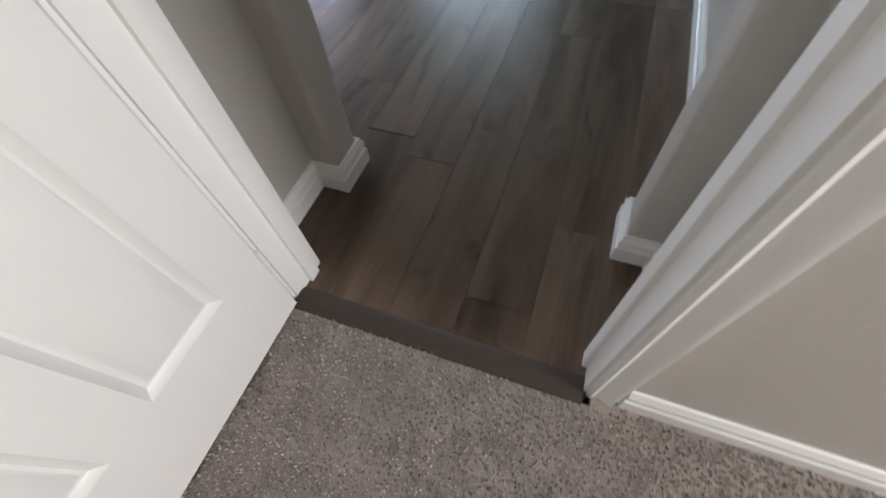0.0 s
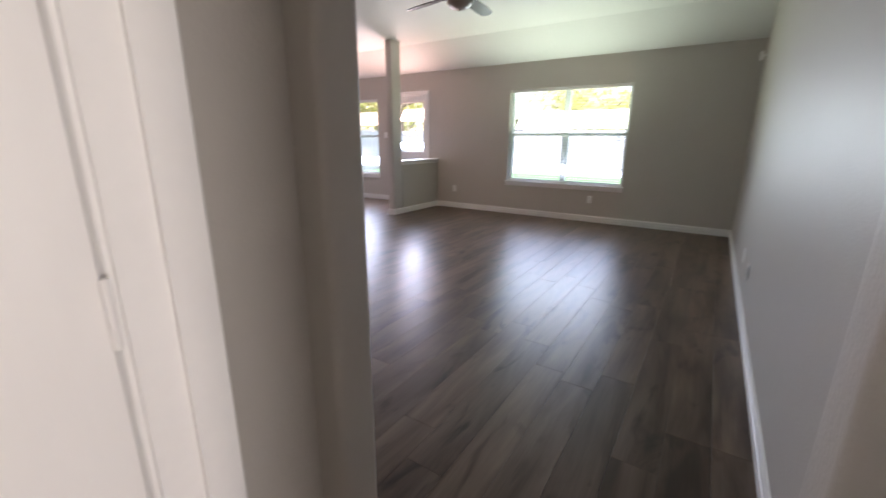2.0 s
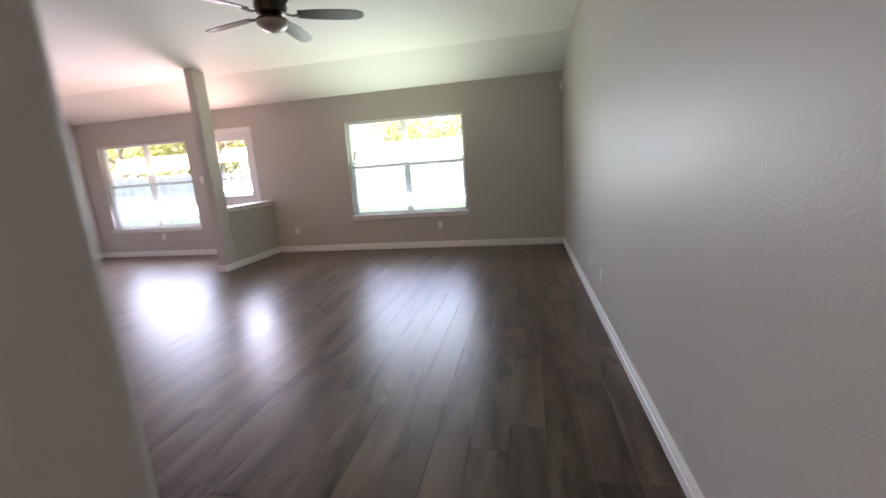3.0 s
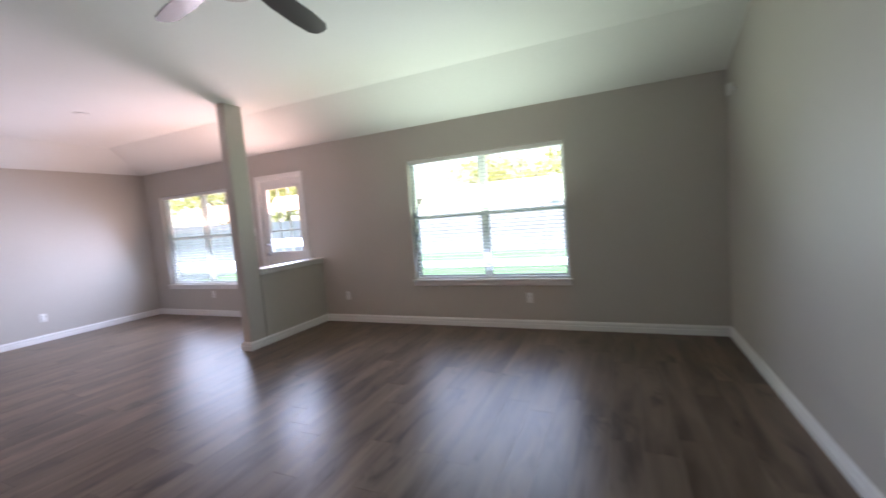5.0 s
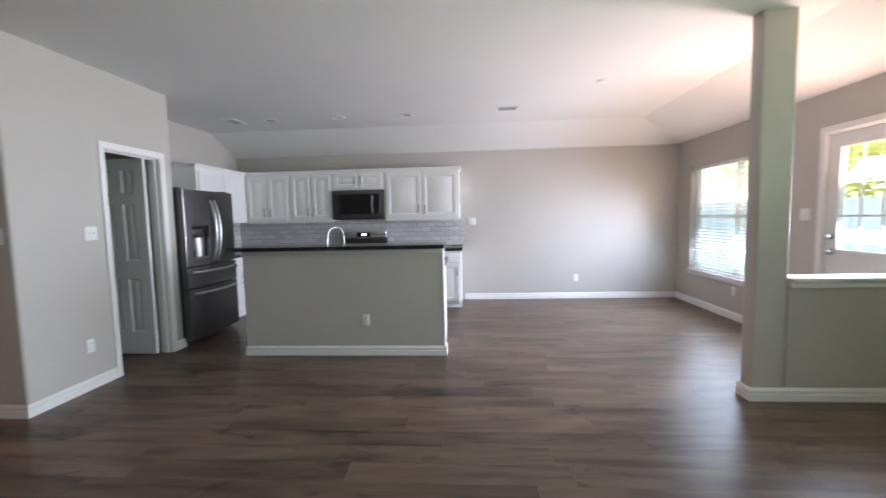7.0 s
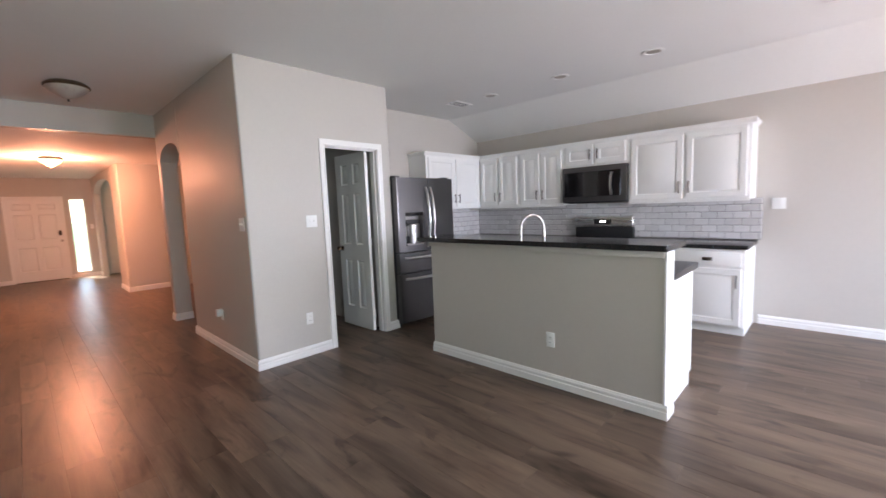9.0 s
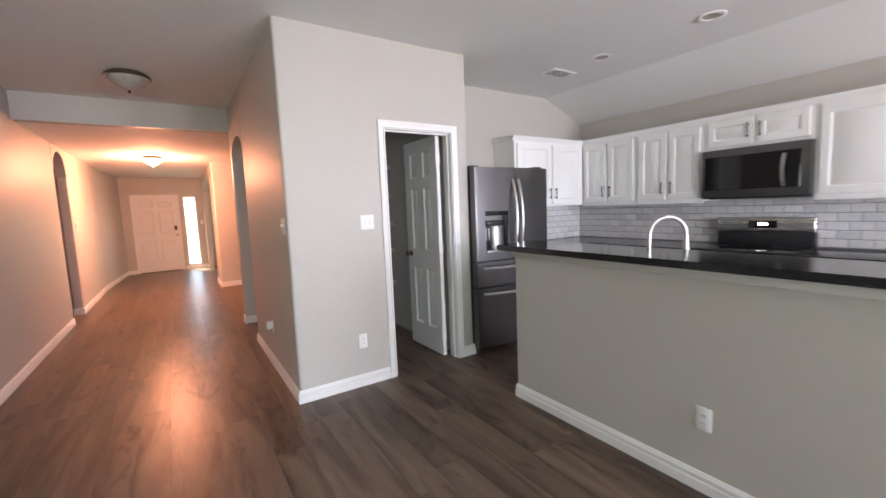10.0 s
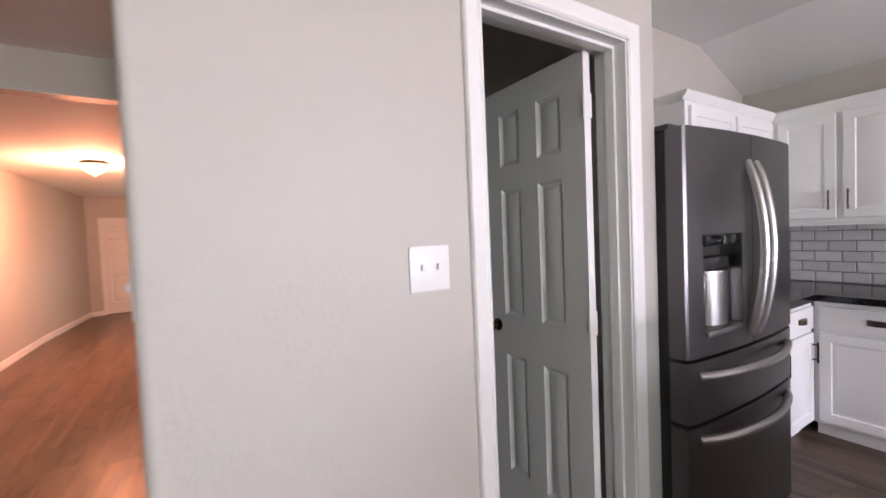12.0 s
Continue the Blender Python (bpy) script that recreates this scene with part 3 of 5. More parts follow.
def hinges(parent, h, t, zs=(0.2, 1.02, 1.83), metal=NICKEL):
    for z in zs:
        bm = joined(box(bmesh.new(), -0.003, 0.0, -t / 2 - 0.004, t / 2 - 0.004, z - 0.045, z + 0.045),
                    tube(bmesh.new(), [(-0.003, t / 2 + 0.004, z - 0.045), (-0.003, t / 2 + 0.004, z + 0.045)], 0.006, 8))
        part("hinge", bm, metal, parent)


def six_panel_door(name, m, w, label, knob_side, knob_metal=KNOBM, h=2.03):
    """Hinged at local x = 0; the leaf runs along local x."""
    t = 0.035
    st, mid = (0.11, 0.10) if w > 0.7 else (0.115, 0.108)
    pw = (w - 2 * st - mid) / 2
    xs = [0, st, st + pw, st + pw + mid, w - st, w]
    zs = [0, 0.235, 0.80, 0.985, 1.575, 1.68, h - 0.115, h]
    ob = thing(name, m, label, "door", kind="structure")
    part("leaf", panel_slab(w, h, t, xs, zs, {(i, j) for i in (1, 3) for j in (1, 3, 5)}), DOORW, ob)
    knob(ob, w - 0.06, 0.93, t, knob_metal)
    hinges(ob, h, t, metal=DOORW if name in ("door_bedroom", "door_pantry") else NICKEL)
    return ob


# bedroom doorway, its door swung into the bedroom
jamb(DX0, DX1, 2.04, BY0, BY1, BY0 + 0.05)
casing(DX0 - 0.008, DX1 + 0.008, 2.048, BY0, -1)
casing(DX0 - 0.008, DX1 + 0.008, 2.048, BY1, 1)
six_panel_door("door_bedroom", pose(DX0 - 0.006, BY0 - 0.024, 0.018, 0, 0, -90.5), 0.72, "white six-panel bedroom door standing open", 1)
bm = joined(bbox(DX1 - 0.003, DX1 + 0.0005, BY0 - 0.003, BY0 + 0.026, 0.800, 0.857, 0.001, 1),
            bbox(DX1 - 0.004, DX1 + 0.0005, BY0 - 0.022, BY0 - 0.003, 0.812, 0.845, 0.002, 2))
solid("strike_plate", bm, BRONZE, "dark bronze strike plate in the door jamb", "strike plate")
# pantry doorway, its door swung inwards
jamb(PD0, PD1, 2.045, YP - T, YP, YP - 0.075)
casing(PD0 - 0.006, PD1 + 0.006, 2.051, YP, 1)
six_panel_door("door_pantry", pose(PD0 + 0.070, YP - T + 0.012, 0.015, 0, 0, -90.0), 0.600, "white six-panel pantry door standing half open", 1)
# lobby door
YL = AY0 - 0.10
casing(-1.30, -0.56, 2.048, YL, 1)
six_panel_door("door_lobby", pose(-1.30, YL + 0.006, 0.012), 0.74, "white six-panel door, closed, in the lobby", 1)
# front door
casing(FD[0] + 0.02, FD[1] - 0.02, 1.955, -11.62, 1)
fd = six_panel_door("door_front", pose(FD[1] - 0.001, -11.66, 0.0145, 0, 0, 180), 0.948, "white panelled front door, closed", 1, NICKEL, 1.945)
part("keypad_lock", bbox(0.84, 0.90, -0.04, -0.018, 1.06, 1.18, 0.006), BRONZE, fd, "dark keypad lock")
structure("door_sill", box(bmesh.new(), FD[0], FD[1], -11.78, -11.61, 0, 0.014), STRIP, "dark front door sill", "sill")


def fixed_pane(name, x0, x1, z0, z1, y, label, frame=0.035):
    ob = thing(name, pose((x0 + x1) / 2, y, z0), label, "window", kind="structure")
    bm = bmesh.new()
    box(bm, x0, x0 + frame, y - 0.02, y + 0.02, z0, z1)
    box(bm, x1 - frame, x1, y - 0.02, y + 0.02, z0, z1)
    box(bm, x0 + frame, x1 - frame, y - 0.02, y + 0.02, z0, z0 + frame)
    box(bm, x0 + frame, x1 - frame, y - 0.02, y + 0.02, z1 - frame, z1)
    part("window_frame", bm, VINYL, ob, world=True)
    p = part("pane", box(bmesh.new(), x0 + frame, x1 - frame, y - 0.003, y + 0.003, z0 + frame, z1 - frame), PANE, ob, world=True)
    p.visible_shadow = False
    return ob


fixed_pane("window_sidelight", SL[0], SL[1], SL[2], SL[3], -11.69, "narrow glass sidelight beside the front door", 0.02)
fixed_pane("window_study", -5.6, -4.2, 0.6, 2.0, -11.70, "bright study window with a white frame")
# unseen window, added round the bedroom lamp
ob = thing("window_bedroom", pose(3.26, -2.25, 0.7), "assumed, unseen bedroom window with a white frame", "window", kind="structure")
bm = bmesh.new()
for y in (BWIN[0], BWIN[1] - 0.04):
    box(bm, 3.24, 3.28, y, y + 0.04, 0.7, 2.0)
for z in (0.7, 1.33, 1.96):
    box(bm, 3.241, 3.279, BWIN[0] + 0.04, BWIN[1] - 0.04, z, z + 0.04)
part("window_frame", bm, VINYL, ob, world=True)
p = part("pane", box(bmesh.new(), 3.258, 3.262, BWIN[0] + 0.04, BWIN[1] - 0.04, 0.74, 1.96), PANE, ob, world=True)
p.visible_shadow = False


def blind_window(name, w, label, blind_label):
    """A twin single-hung window in a drywall recess, with a sill and apron, and a slatted blind in front of the glass."""
    x0, x1, z0, z1 = w
    xm, zm = (x0 + x1) / 2, z0 + (z1 - z0) * 0.52
    ya, yb = YN + 0.085, YN + 0.145
    ob = thing(name, pose(xm, YN, z0), label, "window", kind="structure")
    bm = bmesh.new()
    f = 0.042
    for a, b in ((x0, x0 + f), (xm - f, xm + f), (x1 - f, x1)):
        box(bm, a, b, ya, yb, z0, z1)
    for a, b in ((x0 + f, xm - f), (xm + f, x1 - f)):
        box(bm, a, b, ya, yb, z0, z0 + f)
        box(bm, a, b, ya, yb, z1 - f, z1)
    part("window_frame", bm, VINYL, ob, world=True)
    for a, b in ((x0 + f, xm - f), (xm + f, x1 - f)):
        part("meeting_rail", box(bmesh.new(), a, b, ya + 0.008, yb - 0.008, zm - 0.022, zm + 0.022), VINYL, ob, world=True)
        for c, d in ((z0 + f, zm - 0.022), (zm + 0.022, z1 - f)):
            p = part("pane", box(bmesh.new(), a, b, ya + 0.027, ya + 0.032, c, d), PANE, ob, world=True)
            p.visible_shadow = False
    bm = joined(bbox(x0 - 0.028, x1 + 0.028, YN - 0.035, ya, z0 - 0.022, z0 + 0.004, 0.006, 3))
    part("window_sill", bm, TRIM, ob, world=True)
    part("apron", bbox(x0 - 0.02, x1 + 0.02, YN - 0.016, YN - 0.0005, z0 - 0.075, z0 - 0.023, 0.005), TRIM, ob, world=True)
    # blind
    bl = thing("window_blind", pose(xm, YN + 0.05, z1), blind_label, "blind", "slatted blinds on the windows")
    part("headrail", bbox(x0 + 0.006, x1 - 0.006, YN + 0.022, YN + 0.075, z1 - 0.05, z1 - 0.002, 0.004), TRIM, bl, world=True)
    part("bottom_rail", bbox(x0 + 0.01, x1 - 0.01, YN + 0.027, YN + 0.072, z0 + 0.010, z0 + 0.026, 0.004), TRIM, bl, world=True)
    pitch = 0.0425
    n = int((z1 - 0.06 - z0 - 0.04) / pitch)
    sm = bmesh.new()
    hw = (x1 - x0) / 2 - 0.012
    prof = [(-0.0235, 0.0), (0, 0.0028), (0.0235, 0.0), (0.0235, -0.0022), (0, 0.0006), (-0.0235, -0.0022)]
    ends = [[sm.verts.new((s * hw, y, z)) for y, z in prof] for s in (-1, 1)]
    for k in range(6):
        sm.faces.new((ends[0][k], ends[1][k], ends[1][(k + 1) % 6], ends[0][(k + 1) % 6]))
    sm.faces.new(ends[0]), sm.faces.new(ends[1])
    me = to_mesh("slat", sm, SLAT)
    for i in range(n):
        s = new("slat", me)
        s.parent = bl
        s.matrix_local = pose(0, 0, -(0.075 + i * pitch), 5, 0, 0)
    for fx in (0.12, 0.5, 0.88):
        x = x0 + (x1 - x0) * fx
        part("cord", tube(bmesh.new(), [(x, YN + 0.026, z0 + 0.02), (x, YN + 0.026, z1 - 0.03)], 0.0012, 6), TRIM, bl, world=True)
    return ob


blind_window("window_living", WIN, "white twin window with sill in the living room", "white slatted blind, lowered and open, in the living room window")
blind_window("window_nook", NWIN, "white twin window with sill in the nook", "white slatted blind, lowered and open, in the nook window")

# back door with a nine-light glass
casing(NDOOR[0] + 0.02, NDOOR[1] - 0.02, 2.07, YN, -1)
bd = thing("door_back", pose(NDOOR[0] + 0.02, YN + 0.05, 0.01), "white back door with a nine-pane glass, closed", "door", kind="structure")
x0, x1, y0, y1 = NDOOR[0] + 0.02, NDOOR[1] - 0.02, YN + 0.03, YN + 0.075
gx0, gx1, gz0, gz1 = -4.755, -4.165, 1.00, 1.935
bm = bmesh.new()
box(bm, x0, gx0, y0, y1, 0.01, 2.055), box(bm, gx1, x1, y0, y1, 0.01, 2.055)
box(bm, gx0, gx1, y0, y1, 0.01, gz0), box(bm, gx0, gx1, y0, y1, gz1, 2.055)
part("leaf", bm, DOORW, bd, world=True)
bm = joined(bbox(gx0 - 0.03, gx0 + 0.008, y0 - 0.012, y0, gz0 - 0.03, gz1 + 0.03), bbox(gx1 - 0.008, gx1 + 0.03, y0 - 0.012, y0, gz0 - 0.03, gz1 + 0.03),
            bbox(gx0 + 0.008, gx1 - 0.008, y0 - 0.012, y0, gz0 - 0.03, gz0 + 0.008), bbox(gx0 + 0.008, gx1 - 0.008, y0 - 0.012, y0, gz1 - 0.008, gz1 + 0.03))
part("glass_frame", bm, DOORW, bd, world=True)
for k in (1, 2):
    x = gx0 + (gx1 - gx0) * k / 3
    part("muntin", box(bmesh.new(), x - 0.008, x + 0.008, y0 + 0.004, y0 + 0.016, gz0, gz1), DOORW, bd, world=True)
    z = gz0 + (gz1 - gz0) * k / 3
    part("muntin", box(bmesh.new(), gx0, gx1, y0 + 0.0045, y0 + 0.0155, z - 0.008, z + 0.008), DOORW, bd, world=True)
p = part("pane", box(bmesh.new(), gx0, gx1, y0 + 0.018, y0 + 0.024, gz0, gz1), PANE, bd, world=True)
p.visible_shadow = False
for z, r in ((0.98, 0.028), (1.12, 0.026)):
    bm = lathe(bmesh.new(), [(0, 0), (r, 0), (r, 0.008), (0.011, 0.012), (0.011, 0.03), (r * 0.9, 0.04), (r * 0.8, 0.055), (0, 0.058)], seg=20)
    bm.transform(pose(x0 + 0.065, y0, z, 90, 0, 0))
    part("door_knob" if z < 1 else "deadbolt", bm, NICKEL, bd, world=True)
for z in (0.25, 1.05, 1.85):
    part("hinge", box(bmesh.new(), x1 - 0.006, x1 + 0.01, y0 - 0.008, y0 + 0.004, z - 0.05, z + 0.05), NICKEL, bd, world=True)
structure("door_jamb", joined(box(bmesh.new(), NDOOR[0], x0 - 0.002, YN - 0.002, YN + 0.16, 0, 2.075), box(bmesh.new(), x1 + 0.002, NDOOR[1], YN - 0.002, YN + 0.16, 0, 2.075),
          box(bmesh.new(), x0 - 0.002, x1 + 0.002, YN - 0.002, YN + 0.16, 2.058, 2.075)), TRIM, "white back door jamb", "jamb")

# ---- kitchen ----


def cab_door(w, h, t=0.02):
    """A frame-and-panel cabinet front: x 0..w, y -t..0, z 0..h, its face at y = -t."""
    bm = bmesh.new()
    st = min(0.056, w * 0.24, h * 0.3)
    rings = []
    for ins, y in ((0.0, 0.0), (0.0, -t + 0.003), (0.003, -t), (st, -t), (st + 0.006, -t + 0.008), (st + 0.018, -t + 0.008), (st + 0.026, -t + 0.004)):
        rings.append([bm.verts.new((x, y, z)) for x, z in ((ins, ins), (w - ins, ins), (w - ins, h - ins), (ins, h - ins))])
    for p, q in zip(rings, rings[1:]):
        for k in range(4):
            bm.faces.new((p[k], p[(k + 1) % 4], q[(k + 1) % 4], q[k]))
    bm.faces.new(rings[-1]), bm.faces.new(rings[0][::-1])
    return bm


def pull(parent, x, z, length, upright=True, y=-0.02):
    """A dark bar pull on two posts."""
    bm = bmesh.new()
    a, b = ((x, z - length / 2), (x, z + length / 2)) if upright else ((x - length / 2, z), (x + length / 2, z))
    k = 0.14
    for u in (k, 1 - k):
        px, pz = a[0] + (b[0] - a[0]) * u, a[1] + (b[1] - a[1]) * u
        tube(bm, [(px, y, pz), (px, y - 0.03, pz)], 0.0045, 8)
    tube(bm, [(a[0], y - 0.03, a[1]), (b[0], y - 0.03, b[1])], 0.0058, 10)
    part("handle", bm, BRONZE, parent, "dark bronze bar handle")


def cup_pull(parent, x, z, y=-0.02):
    bm = bmesh.new()
    n = 10
    top = [bm.verts.new((x + 0.045 * math.cos(math.pi * k / n), y - 0.026 * math.sin(math.pi * k / n), z + 0.016)) for k in range(n + 1)]
    low = [bm.verts.new((x + 0.045 * math.cos(math.pi * k / n), y - 0.026 * math.sin(math.pi * k / n), z - 0.016)) for k in range(n + 1)]
    for k in range(n):
        bm.faces.new((top[k], top[k + 1], low[k + 1], low[k]))
    bm.faces.new(top), bm.faces.new(low)
    part("handle", bm, BRONZE, parent, "dark bronze cup pull")


def front(parent, x, z, w, h, hx=None, hz=None, name="door", cup=False, flat=False):
    bm = bbox(0, w, -0.02, 0, 0, h, 0.003) if flat else cab_door(w, h)
    bm.transform(Matrix.Translation((x, 0, z)))
    d = part(name, bm, CAB, parent)
    if hx is not None:
        if cup:
            cup_pull(d, x + hx, z + hz)
        else:
            pull(d, x + hx, z + hz, 0.13)
    return d


def upper(m, w, d, h, n, label, handle_low=True, crown=True, ends=(0, 0)):
    ob = thing("upper_cabinet", m, label, "cabinet", "kitchen wall cabinets")
    part("body", bbox(0, w, 0, d, 0, h, 0.002, 1), CAB, ob)
    g, lo, hi = 0.035, 0.03, 0.05 if h > 0.5 else 0.03
    dw = (w - 2 * g - (n - 1) * 0.035) / n
    for k in range(n):
        hx = dw - 0.03 if k % 2 == 0 else 0.03
        front(ob, g + k * (dw + 0.035), lo, dw, h - lo - hi, hx if n > 1 else 0.03, 0.12 if h > 0.5 else (h - lo - hi) / 2)
    if crown:
        bm = bmesh.new()
        prof = [(0, 0), (0.006, 0), (0.010, 0.012), (0.026, 0.030), (0.030, 0.042), (0.030, 0.050), (0, 0.050)]
        a, b = -0.03 * ends[0], w + 0.03 * ends[1]
        es = [[bm.verts.new((x, -v, h - 0.02 + z)) for v, z in prof] for x in (a, b)]
        for k in range(7):
            bm.faces.new((es[0][k], es[1][k], es[1][(k + 1) % 7], es[0][(k + 1) % 7]))
        bm.faces.new(es[0]), bm.faces.new(es[1])
        for s, x, o in ((ends[0], 0, -1), (ends[1], w, 1)):
            if s:
                es = [[bm.verts.new((x + o * v, y, h - 0.02 + z)) for v, z in prof] for y in (0.0, d)]
                for k in range(7):
                    bm.faces.new((es[0][k], es[1][k], es[1][(k + 1) % 7], es[0][(k + 1) % 7]))
                bm.faces.new(es[0]), bm.faces.new(es[1])
        part("crown", bm, CAB, ob)
    return ob


KX = XW + 0.02                      # tiled face of the kitchen's west wall
UF = -7.18                          # front of the wall cabinets
UD = UF - XW - 0.002
Z0, Z1 = 1.362, 2.130


def west(y, z, x):
    return pose(x, y, z, 0, 0, 90)


upper(west(-2.075, Z0, UF), 0.725, UD, Z1 - Z0, 2, "white two-door wall cabinet with dark handles beside the corner")
upper(west(-1.348, Z0, UF), 0.700, UD, Z1 - Z0, 2, "white two-door wall cabinet with dark handles above the counter")
upper(west(-0.646, 1.836, UF), 0.828, UD, Z1 - 1.836, 2, "short white two-door wall cabinet above the microwave")
upper(west(0.184, Z0, UF), 1.176, UD, Z1 - Z0, 2, "wide white two-door wall cabinet at the end of the run", ends=(0, 1))
upper(pose(-6.005, -2.075, Z0, 0, 0, 180), 1.172, 0.343, Z1 - Z0, 2, "white two-door wall cabinet beside the refrigerator", ends=(1, 0))
for a, b in ((-2.07, -0.65), (0.186, 1.358)):
    solid("cabinet_light_rail", box(bmesh.new(), UF - 0.02, UF - 0.004, a, b, Z0 - 0.018, Z0 - 0.001), CAB, "thin white rail under the wall cabinets", "rail", "rails under wall cabinets")


def base(m, w, d, label, spec, h=0.872, toe=0.09):
    """spec: list of (x, width, drawer?) columns."""
    ob = thing("base_cabinet", m, label, "cabinet", "kitchen base cabinets")
    part("body", bbox(0, w, 0, d, toe, h, 0.002, 1), CAB, ob)
    part("toe_kick", box(bmesh.new(), 0.0, w, 0.06, d, 0, toe), CAB, ob)
    for x, cw, drawer in spec:
        top = h - 0.03
        if drawer:
            front(ob, x, top - 0.14, cw, 0.14, cw / 2, 0.07, "drawer", cup=True, flat=True)
            top -= 0.165
        front(ob, x, toe + 0.02, cw, top - toe - 0.02, cw - 0.035, top - toe - 0.14)
    return ob


BF = -6.90
BD = BF - XW - 0.004
base(west(0.150, 0, BF), 1.225, BD, "white base cabinet with drawers and doors beside the range", ((0.03, 0.56, True), (0.625, 0.57, True)))
base(west(-1.77, 0, BF), 1.135, BD, "white base cabinet between range and corner", ((0.03, 0.52, True), (0.585, 0.52, True)))
base(pose(-6.005, -1.78, 0, 0, 0, 180), 0.885, 0.635, "white base cabinet between refrigerator and corner", ((0.03, 0.40, True), (0.46, 0.40, True)))

# counters
bm = joined(bbox(XW + 0.004, BF + 0.03, 0.148, 1.395, 0.874, 0.915, 0.006, 3))
solid("countertop", bm, GRAN, "polished black granite countertop at the end of the run", "countertop")
bm = bmesh.new()
prism(bm, [(XW + 0.004, YK + 0.004), (-6.0, YK + 0.004), (-6.0, -1.75), (BF + 0.03, -1.75), (BF + 0.03, -0.634), (XW + 0.004, -0.634)], 0.874, 0.915)
solid("countertop", bm, GRAN, "polished black granite corner countertop", "countertop")

# range
rg = thing("range", pose(-7.24, -0.243, 0), "black and stainless electric range with a lit clock", "range")
y0, y1 = -0.628, 0.142
part("body", bbox(XW + 0.06, BF - 0.01, y0, y1, 0.02, 0.895, 0.004), STEELD, rg, world=True)
part("cooktop", bbox(XW + 0.06, BF + 0.02, y0, y1, 0.897, 0.922, 0.005), BLKGLASS, rg, world=True)
od = part("oven_door", bbox(BF - 0.009, BF + 0.025, y0 + 0.005, y1 - 0.005, 0.22, 0.86, 0.006), STEEL, rg, world=True)
part("oven_glass", box(bmesh.new(), BF + 0.0255, BF + 0.028, y0 + 0.12, y1 - 0.12, 0.36, 0.66), BLKGLASS, od, world=True)
bm = tube(bmesh.new(), [(BF + 0.065, y0 + 0.05, 0.80), (BF + 0.065, y1 - 0.05, 0.80)], 0.011, 12)
tube(bm, [(BF + 0.02, y0 + 0.09, 0.80), (BF + 0.065, y0 + 0.09, 0.80)], 0.008, 8)
tube(bm, [(BF + 0.02, y1 - 0.09, 0.80), (BF + 0.065, y1 - 0.09, 0.80)], 0.008, 8)
part("oven_handle", bm, STEELL, od, world=True)
part("drawer", bbox(BF - 0.009, BF + 0.02, y0 + 0.005, y1 - 0.005, 0.04, 0.20, 0.006), STEEL, rg, world=True)
part("backguard_base", bbox(XW + 0.03, XW + 0.10, y0, y1, 0.90, 1.05, 0.006), BLKPL, rg, world=True)
bg = part("backguard", bbox(XW + 0.03, XW + 0.115, y0, y1, 1.052, 1.185, 0.010, 3), STEELL, rg, "brushed stainless control panel", world=True)
part("display", box(bmesh.new(), XW + 0.1155, XW + 0.118, -0.36, -0.13, 1.085, 1.155), BLKGLASS, bg, world=True)
CLOCK = emitter("clock_digits", (0.85, 0.95, 1.0), 2.0)
for i, y in enumerate((-0.275, -0.250, -0.222)):
    part("digit", box(bmesh.new(), XW + 0.1182, XW + 0.119, y, y + 0.014, 1.112, 1.136), CLOCK, bg, world=True)
for y, r in ((-0.45, 0.10), (-0.04, 0.085)):
    for x in (-7.08, -7.33):
        part("burner_ring", lathe(bmesh.new(), [(r - 0.003, 0.0005), (r - 0.003, 0.001), (r, 0.001), (r, 0.0005)], (x, y, 0.922), 40), STEELD, rg, world=True)

# microwave
mw = thing("microwave", pose(-7.3, -0.23, 1.365), "black stainless over-the-range microwave", "microwave")
y0, y1, xf = -0.640, 0.180, -7.145
part("body", bbox(XW + 0.005, xf, y0, y1, 1.380, 1.833, 0.004), STEELD, mw, world=True)
md = part("door", bbox(xf, xf + 0.03, y0, y1, 1.395, 1.833, 0.006), STEEL, mw, world=True)
part("glass", bbox(xf + 0.0305, xf + 0.034, y0 + 0.03, y1 - 0.065, 1.458, 1.768, 0.002, 1), BLKGLASS, md, world=True)
hp = [(xf + 0.034 + 0.04 * math.sin(math.pi * k / 10), y1 - 0.175, 1.47 + 0.27 * k / 10) for k in range(11)]
part("handle", bar(bmesh.new(), hp, 0.028, 0.012, up=(1, 0, 0)), HANDLE, md, "curved stainless handle", world=True)
part("vent_grille", box(bmesh.new(), XW + 0.05, xf - 0.02, y0 + 0.05, y1 - 0.05, 1.372, 1.3795), BLKPL, mw, world=True)

# refrigerator
FX0, FX1, FY = -5.99, -5.062, -1.575
fr = thing("refrigerator", pose(-5.535, -2.0, 0), "black stainless french-door refrigerator with dispenser and two drawers", "refrigerator")
part("body", bbox(FX0 + 0.004, FX1 - 0.016, -2.40, FY - 0.085, 0.05, 1.745, 0.005), STEELD, fr, "dark grey body", world=True)
for x in (FX0 + 0.06, FX1 - 0.06):
    part("foot", tube(bmesh.new(), [(x, FY - 0.14, 0), (x, FY - 0.14, 0.05)], 0.02, 10), BLKPL, fr, world=True)
    part("hinge_cover", bbox(x - 0.045, x + 0.045, FY - 0.17, FY - 0.075, 1.746, 1.772, 0.006), STEELD, fr, world=True)


